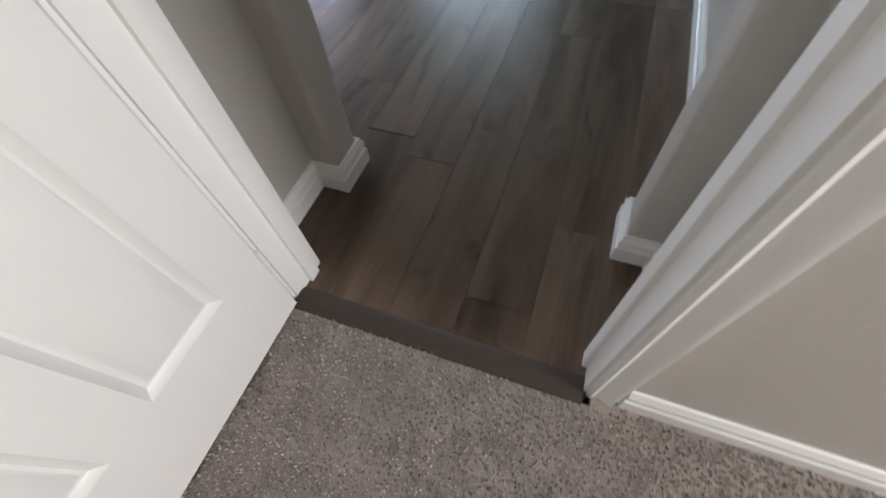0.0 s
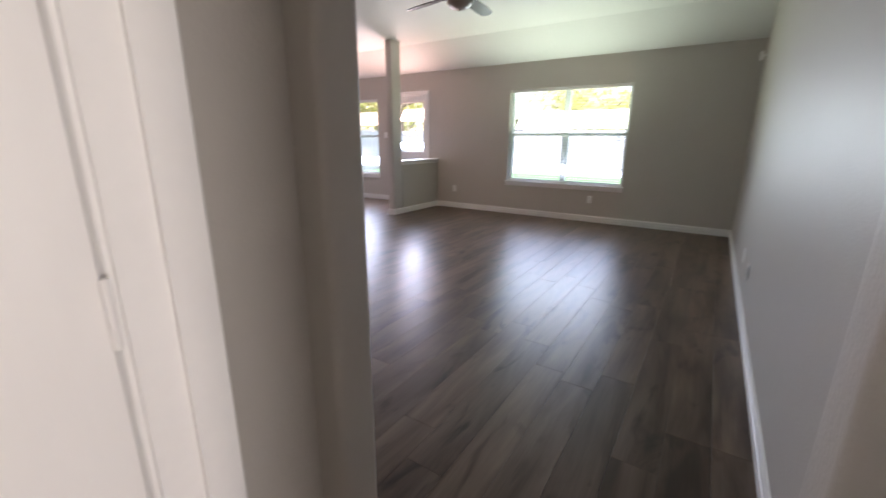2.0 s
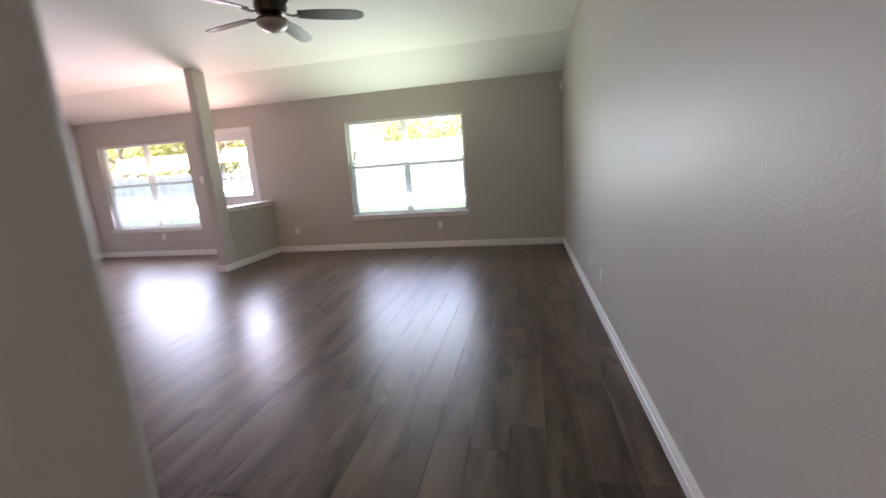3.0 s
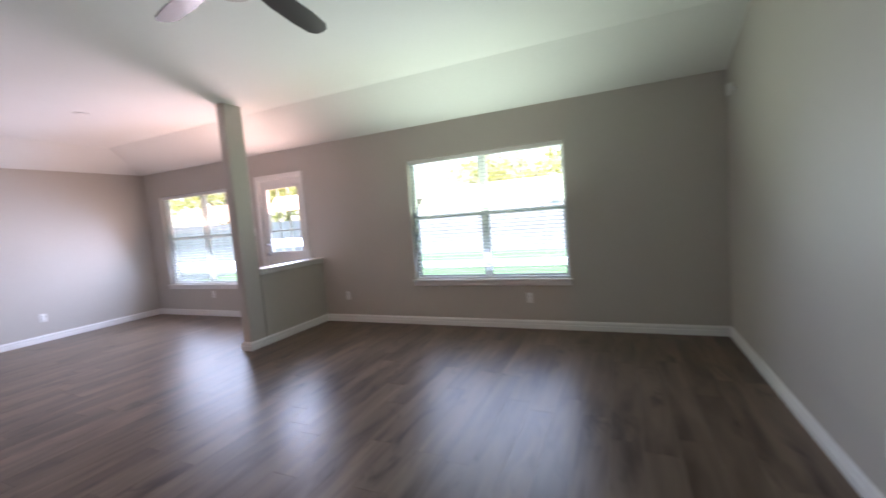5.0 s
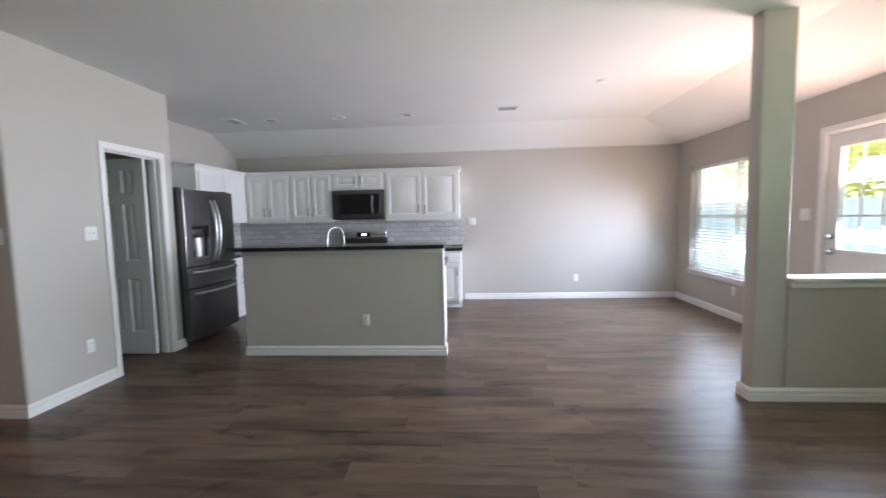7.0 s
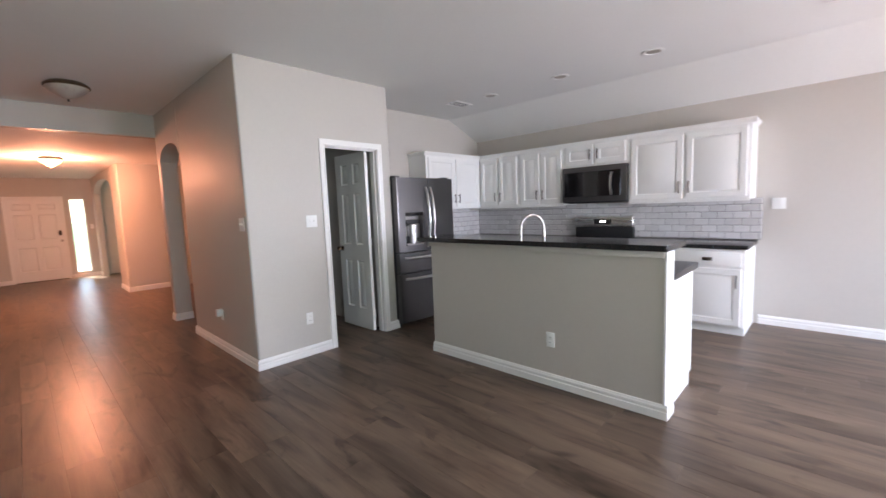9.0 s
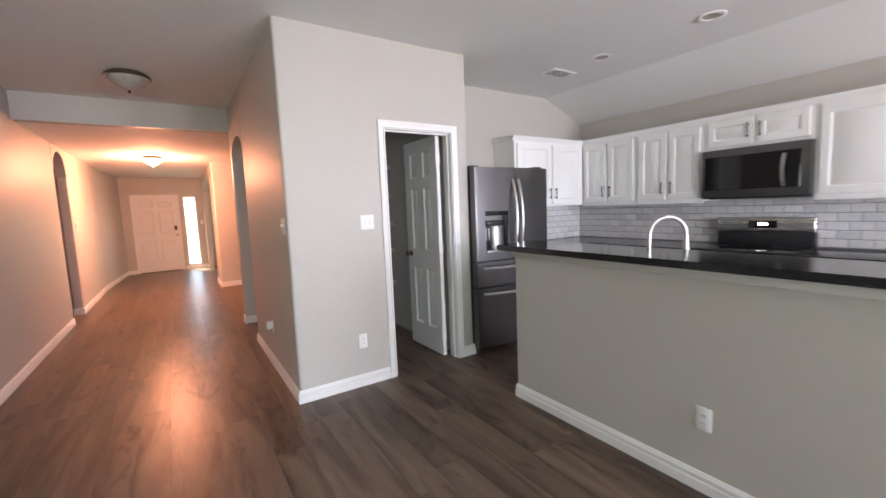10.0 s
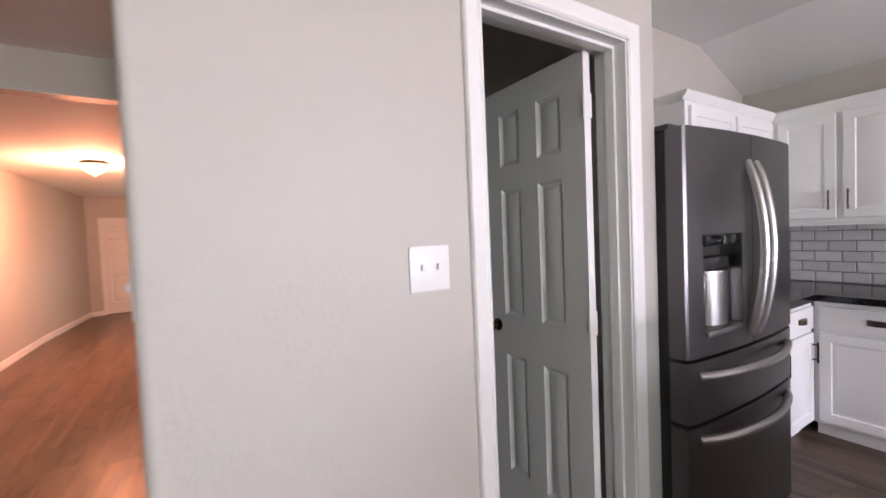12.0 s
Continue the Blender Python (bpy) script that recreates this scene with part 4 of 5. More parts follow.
def bowed(x0, x1, z0, z1, bow=0.026, n=32):
    """A door front that bulges across the whole width of the refrigerator."""
    bm = bmesh.new()
    pts = []
    for k in range(n + 1):
        x = x0 + (x1 - x0) * k / n
        u = (2 * x - FX0 - FX1) / (FX1 - FX0)
        pts.append((x, FY - 0.014 + bow * (1 - u * u) - 0.005 * max(0, abs(u) - 0.975) / 0.025))
    prism(bm, [(x0, FY - 0.08)] + [(x1, FY - 0.08)] + pts[::-1], z0, z1)
    bmesh.ops.bevel(bm, geom=[e for e in bm.edges if abs(e.verts[0].co.z - e.verts[1].co.z) < 1e-5 and e.calc_length() < 0.2], offset=0.004, segments=2, affect="EDGES")
    return bm


XM = (FX0 + FX1) / 2
DX, DZ0, DZ1 = (-5.435, -5.165), 0.965, 1.350
# left leaf (with the dispenser opening) in four pieces round the niche
ld = part("left_door", box(bmesh.new(), XM + 0.004, FX1 - 0.001, FY - 0.0845, FY - 0.0803, 0.893, 1.749), STEELD, fr, world=True)
for x0, x1, z0, z1 in ((XM + 0.003, DX[0], 0.892, 1.75), (DX[1], FX1, 0.892, 1.75), (DX[0], DX[1], 0.892, DZ0), (DX[0], DX[1], DZ1, 1.75)):
    part("front_panel", bowed(x0, x1, z0, z1), STEEL, ld, world=True)
part("right_door", bowed(FX0, XM - 0.003, 0.892, 1.75), STEEL, fr, world=True)
part("upper_drawer", bowed(FX0, FX1, 0.648, 0.878), STEEL, fr, world=True)
part("lower_drawer", bowed(FX0, FX1, 0.065, 0.634), STEEL, fr, world=True)
part("dispenser_niche", box(bmesh.new(), DX[0], DX[1], FY - 0.079, FY - 0.072, DZ0, DZ1), STEELM, ld, "grey dispenser niche", world=True)
part("dispenser_panel", bbox(DX[0] + 0.001, DX[1] - 0.001, FY - 0.071, FY + 0.006, 1.308, DZ1 - 0.001, 0.004), BLKGLASS, ld, "black dispenser control panel", world=True)
part("dispenser_spout", bbox(DX[0] + 0.04, DX[1] - 0.03, FY - 0.071, FY - 0.018, 1.214, 1.262, 0.008), BLKPL, ld, world=True)
part("dispenser_side", bbox(DX[1] - 0.085, DX[1] - 0.001, FY - 0.071, FY - 0.040, DZ0 + 0.024, 1.213, 0.004), BLKPL, ld, "black paddle housing", world=True)
for x in (DX[1] - 0.060, DX[1] - 0.026):
    part("paddle", bbox(x - 0.011, x + 0.011, FY - 0.039, FY - 0.026, 1.075, 1.195, 0.004), STEELM, ld, world=True)
bm = bmesh.new()
cx, hw = DX[0] + 0.092, 0.088
pts = [(cx + hw * math.cos(math.pi * k / 14), FY - 0.070 + 0.058 * math.sin(math.pi * k / 14)) for k in range(15)]
prism(bm, pts, DZ0 + 0.024, 1.205)
part("dispenser_cup", bm, STEELM, ld, "rounded silver dispenser panel", world=True)
part("drip_tray", bbox(DX[0] + 0.001, DX[1] - 0.001, FY - 0.071, FY + 0.012, DZ0 + 0.001, DZ0 + 0.022, 0.003), STEELM, ld, world=True)


def arc_handle(a, b, out, parent, name, up):
    """A flat curved handle from a to b that bows out towards the room."""
    pts = [tuple(a[i] + (b[i] - a[i]) * k / 16 + (0, out * math.sin(math.pi * k / 16) ** 0.7, 0)[i] for i in range(3)) for k in range(17)]
    part(name, tube(bmesh.new(), pts, 0.0165, 14), HANDLE, parent, "bright curved stainless handle", world=True)


arc_handle((XM + 0.036, FY + 0.008, 0.93), (XM + 0.036, FY + 0.008, 1.64), 0.062, fr, "handle", (0, 1, 0))
arc_handle((XM - 0.036, FY + 0.008, 0.93), (XM - 0.036, FY + 0.008, 1.64), 0.062, fr, "handle", (0, 1, 0))
for z in (0.822, 0.578):
    arc_handle((FX0 + 0.07, FY - 0.012, z), (FX1 - 0.07, FY - 0.012, z), 0.078, fr, "handle", (0, 1, 0))

# island: half-height wall with a raised bar, sink counter and cabinets behind it
IX0, IX1, IY0, IY1 = -4.935, -4.795, -0.800, 1.232
structure("island_wall", box(bmesh.new(), IX0, IX1, IY0, IY1, 0, 1.076), WALL, "greige half-height island wall below the bar", "island wall")
structure("island_end_panel", bbox(IX0 - 0.004, IX1 + 0.006, IY1 + 0.0005, IY1 + 0.018, 0.0, 1.076, 0.003), TRIM, "white end panel of the island wall", "panel")
structure("island_top_trim", joined(bbox(IX1 + 0.0005, IX1 + 0.014, IY0, IY1, 1.032, 1.076, 0.003), bbox(IX0, IX1 + 0.014, IY0 - 0.014, IY0 - 0.0005, 1.032, 1.076, 0.003)), WALL, "narrow greige trim below the bar top", "trim")
baseboard([(IX1, IY1 + 0.033), (IX1, IY0), (IX0, IY0)])
baseboard([(IX0, IY1 + 0.018), (IX1, IY1 + 0.018)])
bm = bmesh.new()
prism(bm, rect(-5.168, -4.735, -0.955, 1.262, (0.03, 0.03, 0.012, 0.012)), 1.078, 1.116)
bmesh.ops.bevel(bm, geom=[e for e in bm.edges if abs(e.verts[0].co.z - e.verts[1].co.z) < 1e-5], offset=0.008, segments=3, affect="EDGES")
solid("bar_top", bm, GRAN, "polished black granite bar top with rounded edges", "bar top")
ISL = "white island cabinet with doors on the kitchen side"
for k, w in enumerate((0.66, 0.72, 0.645)):
    y = (1.228, 0.566, -0.156)[k]
    base(pose(-5.525, y, 0, 0, 0, -90), w - 0.002, 0.586, ISL, ((0.03, w / 2 - 0.05, True), (w / 2 + 0.015, w / 2 - 0.05, True)))
bm = bmesh.new()
SX0, SX1, SY0, SY1 = -5.53, -5.24, -0.32, 0.42
box(bm, -5.565, SX0, IY0, 1.255, 0.874, 0.915), box(bm, SX1, -4.94, IY0, 1.255, 0.874, 0.915)
box(bm, SX0, SX1, IY0, SY0, 0.874, 0.915), box(bm, SX0, SX1, SY1, 1.255, 0.874, 0.915)
solid("sink_counter", bm, GRAN, "polished black granite sink counter behind the bar", "countertop")
sk = thing("sink", pose((SX0 + SX1) / 2, 0.05, 0.70), "dark steel undermount kitchen sink", "sink")
bm = bmesh.new()
box(bm, SX0, SX1, SY0, SY1, 0.70, 0.704)
for a in ((SX0, SX0 + 0.004, SY0, SY1), (SX1 - 0.004, SX1, SY0, SY1), (SX0 + 0.004, SX1 - 0.004, SY0, SY0 + 0.004), (SX0 + 0.004, SX1 - 0.004, SY1 - 0.004, SY1)):
    box(bm, *a, 0.704, 0.905)
part("basin", bm, STEEL, sk, world=True)
part("drain", lathe(bmesh.new(), [(0, 0.001), (0.03, 0.001), (0.045, 0.006), (0.055, 0.004), (0.055, 0)], (-5.385, 0.05, 0.704), 24), NICKEL, sk, world=True)
# faucet
fc = thing("faucet", pose(-5.203, -0.058, 0.915), "brushed nickel gooseneck pull-down faucet", "faucet")
part("base", lathe(bmesh.new(), [(0, 0), (0.030, 0), (0.030, 0.006), (0.022, 0.014), (0.019, 0.06), (0.017, 0.075), (0, 0.075)], (0, 0, 0)), NICKEL, fc)
d = Vector((-0.83, 0.56, 0)).normalized()
neck = [Vector((0, 0, 0.07)), Vector((0, 0, 0.16)), Vector((0, 0, 0.27))]
rr = 0.112
for k in range(1, 13):
    a = math.pi * k / 12
    neck.append(d * rr * (1 - math.cos(a)) + Vector((0, 0, 0.266 + rr * math.sin(a))))
neck.append(neck[-1] + Vector((0, 0, -0.02)))
part("spout", tube(bmesh.new(), neck, 0.0115, 14), NICKEL, fc)
e = neck[-1]
part("spray_head", tube(bmesh.new(), [e, e + Vector((0, 0, -0.03)), e + Vector((0, 0, -0.09)), e + Vector((0, 0, -0.115))], [0.0145, 0.017, 0.021, 0.019], 16), NICKEL, fc)
part("lever", tube(bmesh.new(), [(0.0, -0.018, 0.05), (0.0, -0.055, 0.06), (0.0, -0.10, 0.085)], [0.009, 0.007, 0.005], 10), NICKEL, fc)
sp = thing("soap_dispenser", pose(-5.203, -0.30, 0.915), "small brushed nickel soap pump by the sink", "soap dispenser")
part("base", lathe(bmesh.new(), [(0, 0), (0.02, 0), (0.02, 0.01), (0.009, 0.02), (0.009, 0.05), (0, 0.05)]), NICKEL, sp)
part("nozzle", tube(bmesh.new(), [(0, 0, 0.05), (-0.02, 0.01, 0.062), (-0.06, 0.03, 0.058)], 0.006, 8), NICKEL, sp)

# ---- outdoors ----
bm = bmesh.new()
bm.faces.new([bm.verts.new(p) for p in ((-400, -400, -0.16), (400, -400, -0.16), (400, 400, -0.16), (-400, 400, -0.16))])
structure("ground", bm, GRASS, "mown green lawn", "lawn")
structure("patio", box(bmesh.new(), -8.6, -3.4, YN + 0.17, YN + 3.0, -0.2, -0.06), CONC, "pinkish concrete patio slab behind the house", "patio")
structure("front_path", box(bmesh.new(), -3.6, -1.4, -17, -11.8, -0.2, -0.03), CONC, "concrete front porch and path", "path")


def fence(label, m, length):
    ob = thing("fence", m, label, "fence")
    n = int(length / 0.142)
    me = to_mesh("picket", box(bmesh.new(), 0, 0.136, 0, 0.018, 0, 1.80), FENCEM)
    for i in range(n):
        s = new("picket", me)
        s.parent = ob
        s.location = (i * 0.142, 0, random.uniform(0.0, 0.02))
    for z in (0.35, 1.0, 1.55):
        part("rail", box(bmesh.new(), 0, length, 0.020, 0.058, z, z + 0.085), FENCEM, ob)
    k = 0
    while k * 2.4 < length:
        part("post", box(bmesh.new(), k * 2.4, k * 2.4 + 0.09, 0.059, 0.148, 0, 1.75), FENCEM, ob)
        k += 1
    return ob


fence("weathered wooden privacy fence behind the lawn", pose(-15, YN + 10.5, -0.16), 24)
fence("weathered wooden side fence", pose(-13.0, YN + 0.5, -0.16, 0, 0, 90), 10)


def tree(x, y, h, r, seed, label):
    rng = random.Random(seed)
    ob = thing("tree", pose(x, y, -0.16), label, "tree", "trees beyond the fence")
    bm = bmesh.new()
    tube(bm, [(0, 0, -0.1), (0.05, 0.02, h * 0.2), (-0.04, 0.05, h * 0.45), (0.03, 0, h * 0.8)], [0.2, 0.16, 0.12, 0.04], 9)
    tips = []
    for i in range(9):
        a, z = rng.uniform(0, 6.28), h * rng.uniform(0.3, 0.65)
        e = Vector((math.cos(a) * r * rng.uniform(0.5, 0.9), math.sin(a) * r * rng.uniform(0.5, 0.9), z + h * rng.uniform(0.12, 0.3)))
        tube(bm, [(0, 0, z), e * 0.5 + Vector((0, 0, z * 0.5)), e], [0.06, 0.04, 0.015], 6)
        tips.append(e)
    part("trunk", bm, BARK, ob)
    verts, faces = [], []
    for i in range(2400):
        c = rng.choice(tips) + Vector((rng.gauss(0, r * 0.28), rng.gauss(0, r * 0.28), rng.gauss(0, h * 0.09)))
        u = Vector((rng.gauss(0, 1), rng.gauss(0, 1), rng.gauss(0, 0.6))).normalized()
        v = u.orthogonal().normalized()
        s = rng.uniform(0.08, 0.18)
        k = len(verts)
        verts += [c - u * s, c + v * s * 0.5, c + u * s, c - v * s * 0.5]
        faces.append((k, k + 1, k + 2, k + 3))
    me = bpy.data.meshes.new("crown")
    me.from_pydata(verts, [], faces)
    me.materials.append(LEAF)
    c = new("crown", me)
    c.parent = ob
    tagged(c, "loose yellow-green leaves")


tree(-1.2, YN + 13.5, 4.6, 2.4, 3, "yellow-green leafy tree behind the fence")
tree(-4.2, YN + 14.5, 4.2, 2.2, 5, "broad leafy tree behind the fence")
tree(-14.8, YN + 12.6, 5.0, 2.7, 8, "tall yellow-green tree behind the fence")
tree(-17.5, YN + 9.5, 4.8, 2.6, 11, "leafy tree beyond the side fence")
tree(-18.5, YN + 14.5, 5.2, 2.8, 17, "leafy tree at the corner of the lot")


def neighbour(m):
    ob = thing("neighbour_house", m, "pale brick neighbour house with a grey shingle roof", "house")
    part("wall", box(bmesh.new(), 0, 11, 0, 8, 0, 2.9), BRICKM, ob)
    bm = bmesh.new()
    p = [(-0.5, -0.5, 2.9), (11.5, -0.5, 2.9), (11.5, 8.5, 2.9), (-0.5, 8.5, 2.9), (3, 4, 5.6), (8, 4, 5.6)]
    v = [bm.verts.new(q) for q in p]
    for f in ((0, 1, 5, 4), (1, 2, 5), (2, 3, 4, 5), (3, 0, 4), (3, 2, 1, 0)):
        bm.faces.new([v[i] for i in f])
    part("roof", bm, ROOFM, ob)
    for x in (2.0, 7.5):
        w = part("window", box(bmesh.new(), x, x + 1.4, -0.02, 0.03, 1.0, 2.3), VINYL, ob)
        part("pane", box(bmesh.new(), x + 0.06, x + 1.34, -0.03, -0.021, 1.06, 2.24), BLKGLASS, w)


neighbour(pose(-15.0, YN + 23, -0.16))

# ---- floors ----
structure("floor", joined(box(bmesh.new(), XW, XE, BY0 + 0.03, YN, -0.1, -0.0085), box(bmesh.new(), XW, -6.3, YK, BY0 + 0.03, -0.1, -0.0085), box(bmesh.new(), -6.3, -0.1, -11.7, BY0 + 0.03, -0.1, -0.0085)), SUB,
          "grey-brown wood-look vinyl plank floor", "floor")
floor = bpy.data.objects["floor"]
structure("floor_bedroom", box(bmesh.new(), HX1 + T, 3.2, -5.2, BY0 - 0.032, -0.1, 0.004), CARPET, "taupe cut-pile bedroom carpet", "carpet")
structure("floor_bedroom_edge", joined(box(bmesh.new(), HX1 + T, DX0 - 0.02, BY0 - 0.032, BY0, -0.1, 0.004), box(bmesh.new(), DX1 + 0.02, 3.2, BY0 - 0.032, BY0, -0.1, 0.004)), CARPET, "taupe carpet edge along the bedroom wall", "carpet")
tv, tf = [], []
rng = random.Random(9)
for i in range(230):
    for j in range(170):
        x, y = -0.40 + i * 0.0085 + rng.uniform(-0.004, 0.004), -3.03 + j * 0.0085 + rng.uniform(-0.004, 0.004)
        if y > (BY0 - 0.034 if DX0 - 0.03 < x < DX1 + 0.08 else BY0 - 0.018):
            continue
        a, hgt, r = rng.uniform(0, 6.28), rng.uniform(0.005, 0.010), 0.0033
        k = len(tv)
        tv += [(x + r * math.cos(a + q * 2.094), y + r * math.sin(a + q * 2.094), 0.0035) for q in range(3)]
        tv.append((x + rng.uniform(-0.005, 0.005), y + rng.uniform(-0.005, 0.005), 0.004 + hgt))
        tf += [(k, k + 1, k + 3), (k + 1, k + 2, k + 3), (k + 2, k, k + 3)]
me = bpy.data.meshes.new("carpet_pile")
me.from_pydata(tv, [], tf)
me.materials.append(TUFT)
o = new("carpet_pile", me)
o.parent = bpy.data.objects["floor_bedroom"]
tagged(o, kind="stuff")
bm = bmesh.new()
prof = [(-0.004, 0.0), (0.004, 0.009), (0.02, 0.012), (0.048, 0.012), (0.064, 0.004), (0.066, -0.008), (-0.004, -0.008)]
ends = [[bm.verts.new((x, BY0 - 0.036 + u, z)) for u, z in prof] for x in (DX0 - 0.0, DX1)]
for k in range(7):
    bm.faces.new((ends[0][k], ends[1][k], ends[1][(k + 1) % 7], ends[0][(k + 1) % 7]))
bm.faces.new(ends[0]), bm.faces.new(ends[1])
structure("threshold", bm, STRIP, "dark brown transition strip between carpet and planks", "threshold")

PW, PL, GAP = 0.172, 1.22, 0.0007
plank_meshes = {}


def plank_mesh(w, l):
    key = (round(w, 3), round(l, 2))
    if key not in plank_meshes:
        bm = bmesh.new()
        w2, l2, c = w - GAP, key[1] - GAP, 0.0007
        lo = [bm.verts.new(p) for p in ((0, 0, -0.008), (w2, 0, -0.008), (w2, l2, -0.008), (0, l2, -0.008))]
        mi = [bm.verts.new(p) for p in ((0, 0, -c), (w2, 0, -c), (w2, l2, -c), (0, l2, -c))]
        hi = [bm.verts.new(p) for p in ((c, c, 0), (w2 - c, c, 0), (w2 - c, l2 - c, 0), (c, l2 - c, 0))]
        bm.faces.new(hi)
        for a, b in ((lo, mi), (mi, hi)):
            for k in range(4):
                bm.faces.new((a[k], a[(k + 1) % 4], b[(k + 1) % 4], b[k]))
        me = bpy.data.meshes.new("plank")
        bm.to_mesh(me)
        bm.free()
        me.materials.append(PLANK)
        plank_meshes[key] = me
    return plank_meshes[key]


rest_v, rest_f, singles = [], [], 0
row = 0
rng = random.Random(4)
x = 0.103 - PW * 45
while x < 1.0:
    if x < HX0 - 0.2:
        spans = [(YK if x < XP else -3.45, YN)] if x > XW - PW else []
        if x > -6.3:
            spans.insert(0, (-11.6, -3.45 if x > XP else YK - 0.1))
    elif x < HX1 + 0.05:
        spans = [(-11.62, YN)]
    elif x < -0.28:
        spans = [(-6.9, -5.6)] * (x < -0.28) + [(YS - 0.05, YN)]
    else:
        spans = [(BY0 + 0.028, YN)]
    start = -0.940 if abs(x + PW - 0.103) < 0.01 else rng.uniform(0, PL)
    for a, b in spans:
        y = start + PL * math.floor((a - start) / PL)
        while y < b:
            y0, y1 = max(y, a), min(y + PL, b)
            if y1 - y0 > 0.03:
                w = min(PW, XE - x) if x > 0 else PW
                px = max(x, XW)
                if w > 0.02:
                    near = y0 > -2.6 and x > -5.4 and singles < 300
                    if near:
                        o = new("plank", plank_mesh(w, y1 - y0))
                        o.location = (px, y0, 0)
                        o.parent = floor
                        singles += 1
                    else:
                        k = len(rest_v)
                        c = 0.0007
                        X0, X1, Y0, Y1 = px, x + w - GAP, y0, y1 - GAP
                        rest_v += [(X0, Y0, -0.008), (X1, Y0, -0.008), (X1, Y1, -0.008), (X0, Y1, -0.008),
                                   (X0, Y0, -c), (X1, Y0, -c), (X1, Y1, -c), (X0, Y1, -c),
                                   (X0 + c, Y0 + c, 0), (X1 - c, Y0 + c, 0), (X1 - c, Y1 - c, 0), (X0 + c, Y1 - c, 0)]
                        rest_f.append((k + 8, k + 9, k + 10, k + 11))
                        for q in (0, 4):
                            for i in range(4):
                                rest_f.append((k + q + i, k + q + (i + 1) % 4, k + q + 4 + (i + 1) % 4, k + q + 4 + i))
            y += PL
    x += PW
me = bpy.data.meshes.new("planks")
me.from_pydata(rest_v, [], rest_f)
me.materials.append(PLANK)
o = new("planks", me)
o.parent = floor
tagged(o, kind="stuff")

# ---- fixtures ----


def plate(kind, m, label):
    """A wall plate in local x (across) and z (up), its face towards local -y."""
    ob = thing(kind, m, label, "outlet" if kind == "outlet" else "switch", "wall plates")
    gang = 0.115 if "double" in label else 0.07
    part("plate", bbox(-gang / 2, gang / 2, -0.006, 0, -0.0575, 0.0575, 0.003), PLASTIC, ob)
    if kind == "outlet":
        for z in (-0.02, 0.02):
            s = part("socket", bbox(-0.017, 0.017, -0.0085, -0.0061, z - 0.014, z + 0.014, 0.001, 1), PLASTIC, ob)
            part("slots", joined(box(bmesh.new(), -0.008, -0.0055, -0.0092, -0.0086, z - 0.004, z + 0.006), box(bmesh.new(), 0.0055, 0.008, -0.0092, -0.0086, z - 0.004, z + 0.006)), BLKPL, s)
    elif kind == "light_switch":
        for x in ((-0.023, 0.023) if gang > 0.1 else (0,)):
            part("toggle", bbox(x - 0.005, x + 0.005, -0.017, -0.0061, -0.004, 0.012, 0.002), PLASTIC, ob)
            for z in (-0.03, 0.03):
                part("screw", box(bmesh.new(), x - 0.0025, x + 0.0025, -0.0072, -0.0061, z - 0.0025, z + 0.0025), PLASTIC, ob)
    return ob


NORTHWALL, EASTWALL, WESTWALL = 0, -90, 90      # turn of a plate on a wall that faces south, west, east
plate("outlet", pose(-0.939, YN - 0.0005, 0.352, 0, 0, 0), "white duplex outlet below the living room window")
plate("outlet", pose(-3.43, YN - 0.0005, 0.36, 0, 0, 0), "white duplex outlet beside the half wall")
plate("outlet", pose(-6.13, YN - 0.0005, 0.358, 0, 0, 0), "white duplex outlet below the nook window")
plate("outlet", pose(XW + 0.0005, 3.237, 0.34, 0, 0, 90), "white duplex outlet low on the nook wall")
plate("outlet", pose(XE - 0.0005, 1.80, 0.33, 0, 0, -90), "white duplex outlet low on the living room wall")
plate("cable_jack", pose(XE - 0.0005, 2.33, 0.333, 0, 0, -90), "small white cable plate low on the living room wall")
plate("outlet", pose(-3.964, YP + 0.0005, 0.367, 0, 0, 180), "white duplex outlet beside the pantry door")
plate("light_switch", pose(-4.057, YP + 0.0005, 1.31, 0, 0, 180), "white double toggle switch beside the pantry door")
plate("light_switch", pose(HX0 + 0.0005, -1.80, 1.312, 0, 0, 90), "white double toggle switch on the hall side of the pantry")
plate("outlet", pose(HX0 + 0.0005, -2.55, 0.385, 0, 0, 90), "white hall outlet with an air freshener plugged in")
ad = thing("plug_in_freshener", pose(HX0 + 0.009, -2.55, 0.37), "small white plug-in air freshener in the outlet", "air freshener")
part("body", bbox(0.0, 0.05, -0.025, 0.025, 0.0, 0.075, 0.012, 3), PLASTIC, ad)
plate("outlet", pose(IX1 + 0.0005, 0.453, 0.364, 0, 0, 90), "white duplex outlet on the island wall")
plate("light_switch", pose(XW + 0.0005, 1.555, 1.30, 0, 0, 90), "white double switch beside the tiled backsplash")
plate("light_switch", pose(-5.085, YN - 0.0005, 1.327, 0, 0, 0), "white double switch beside the back door")
plate("light_switch", pose(HX1 - 0.0005, -7.02, 1.333, 0, 0, -90), "white single switch beside the hall arch")
plate("light_switch", pose(-3.39, -11.6195, 1.26, 0, 0, 180), "white single switch beside the sidelight")
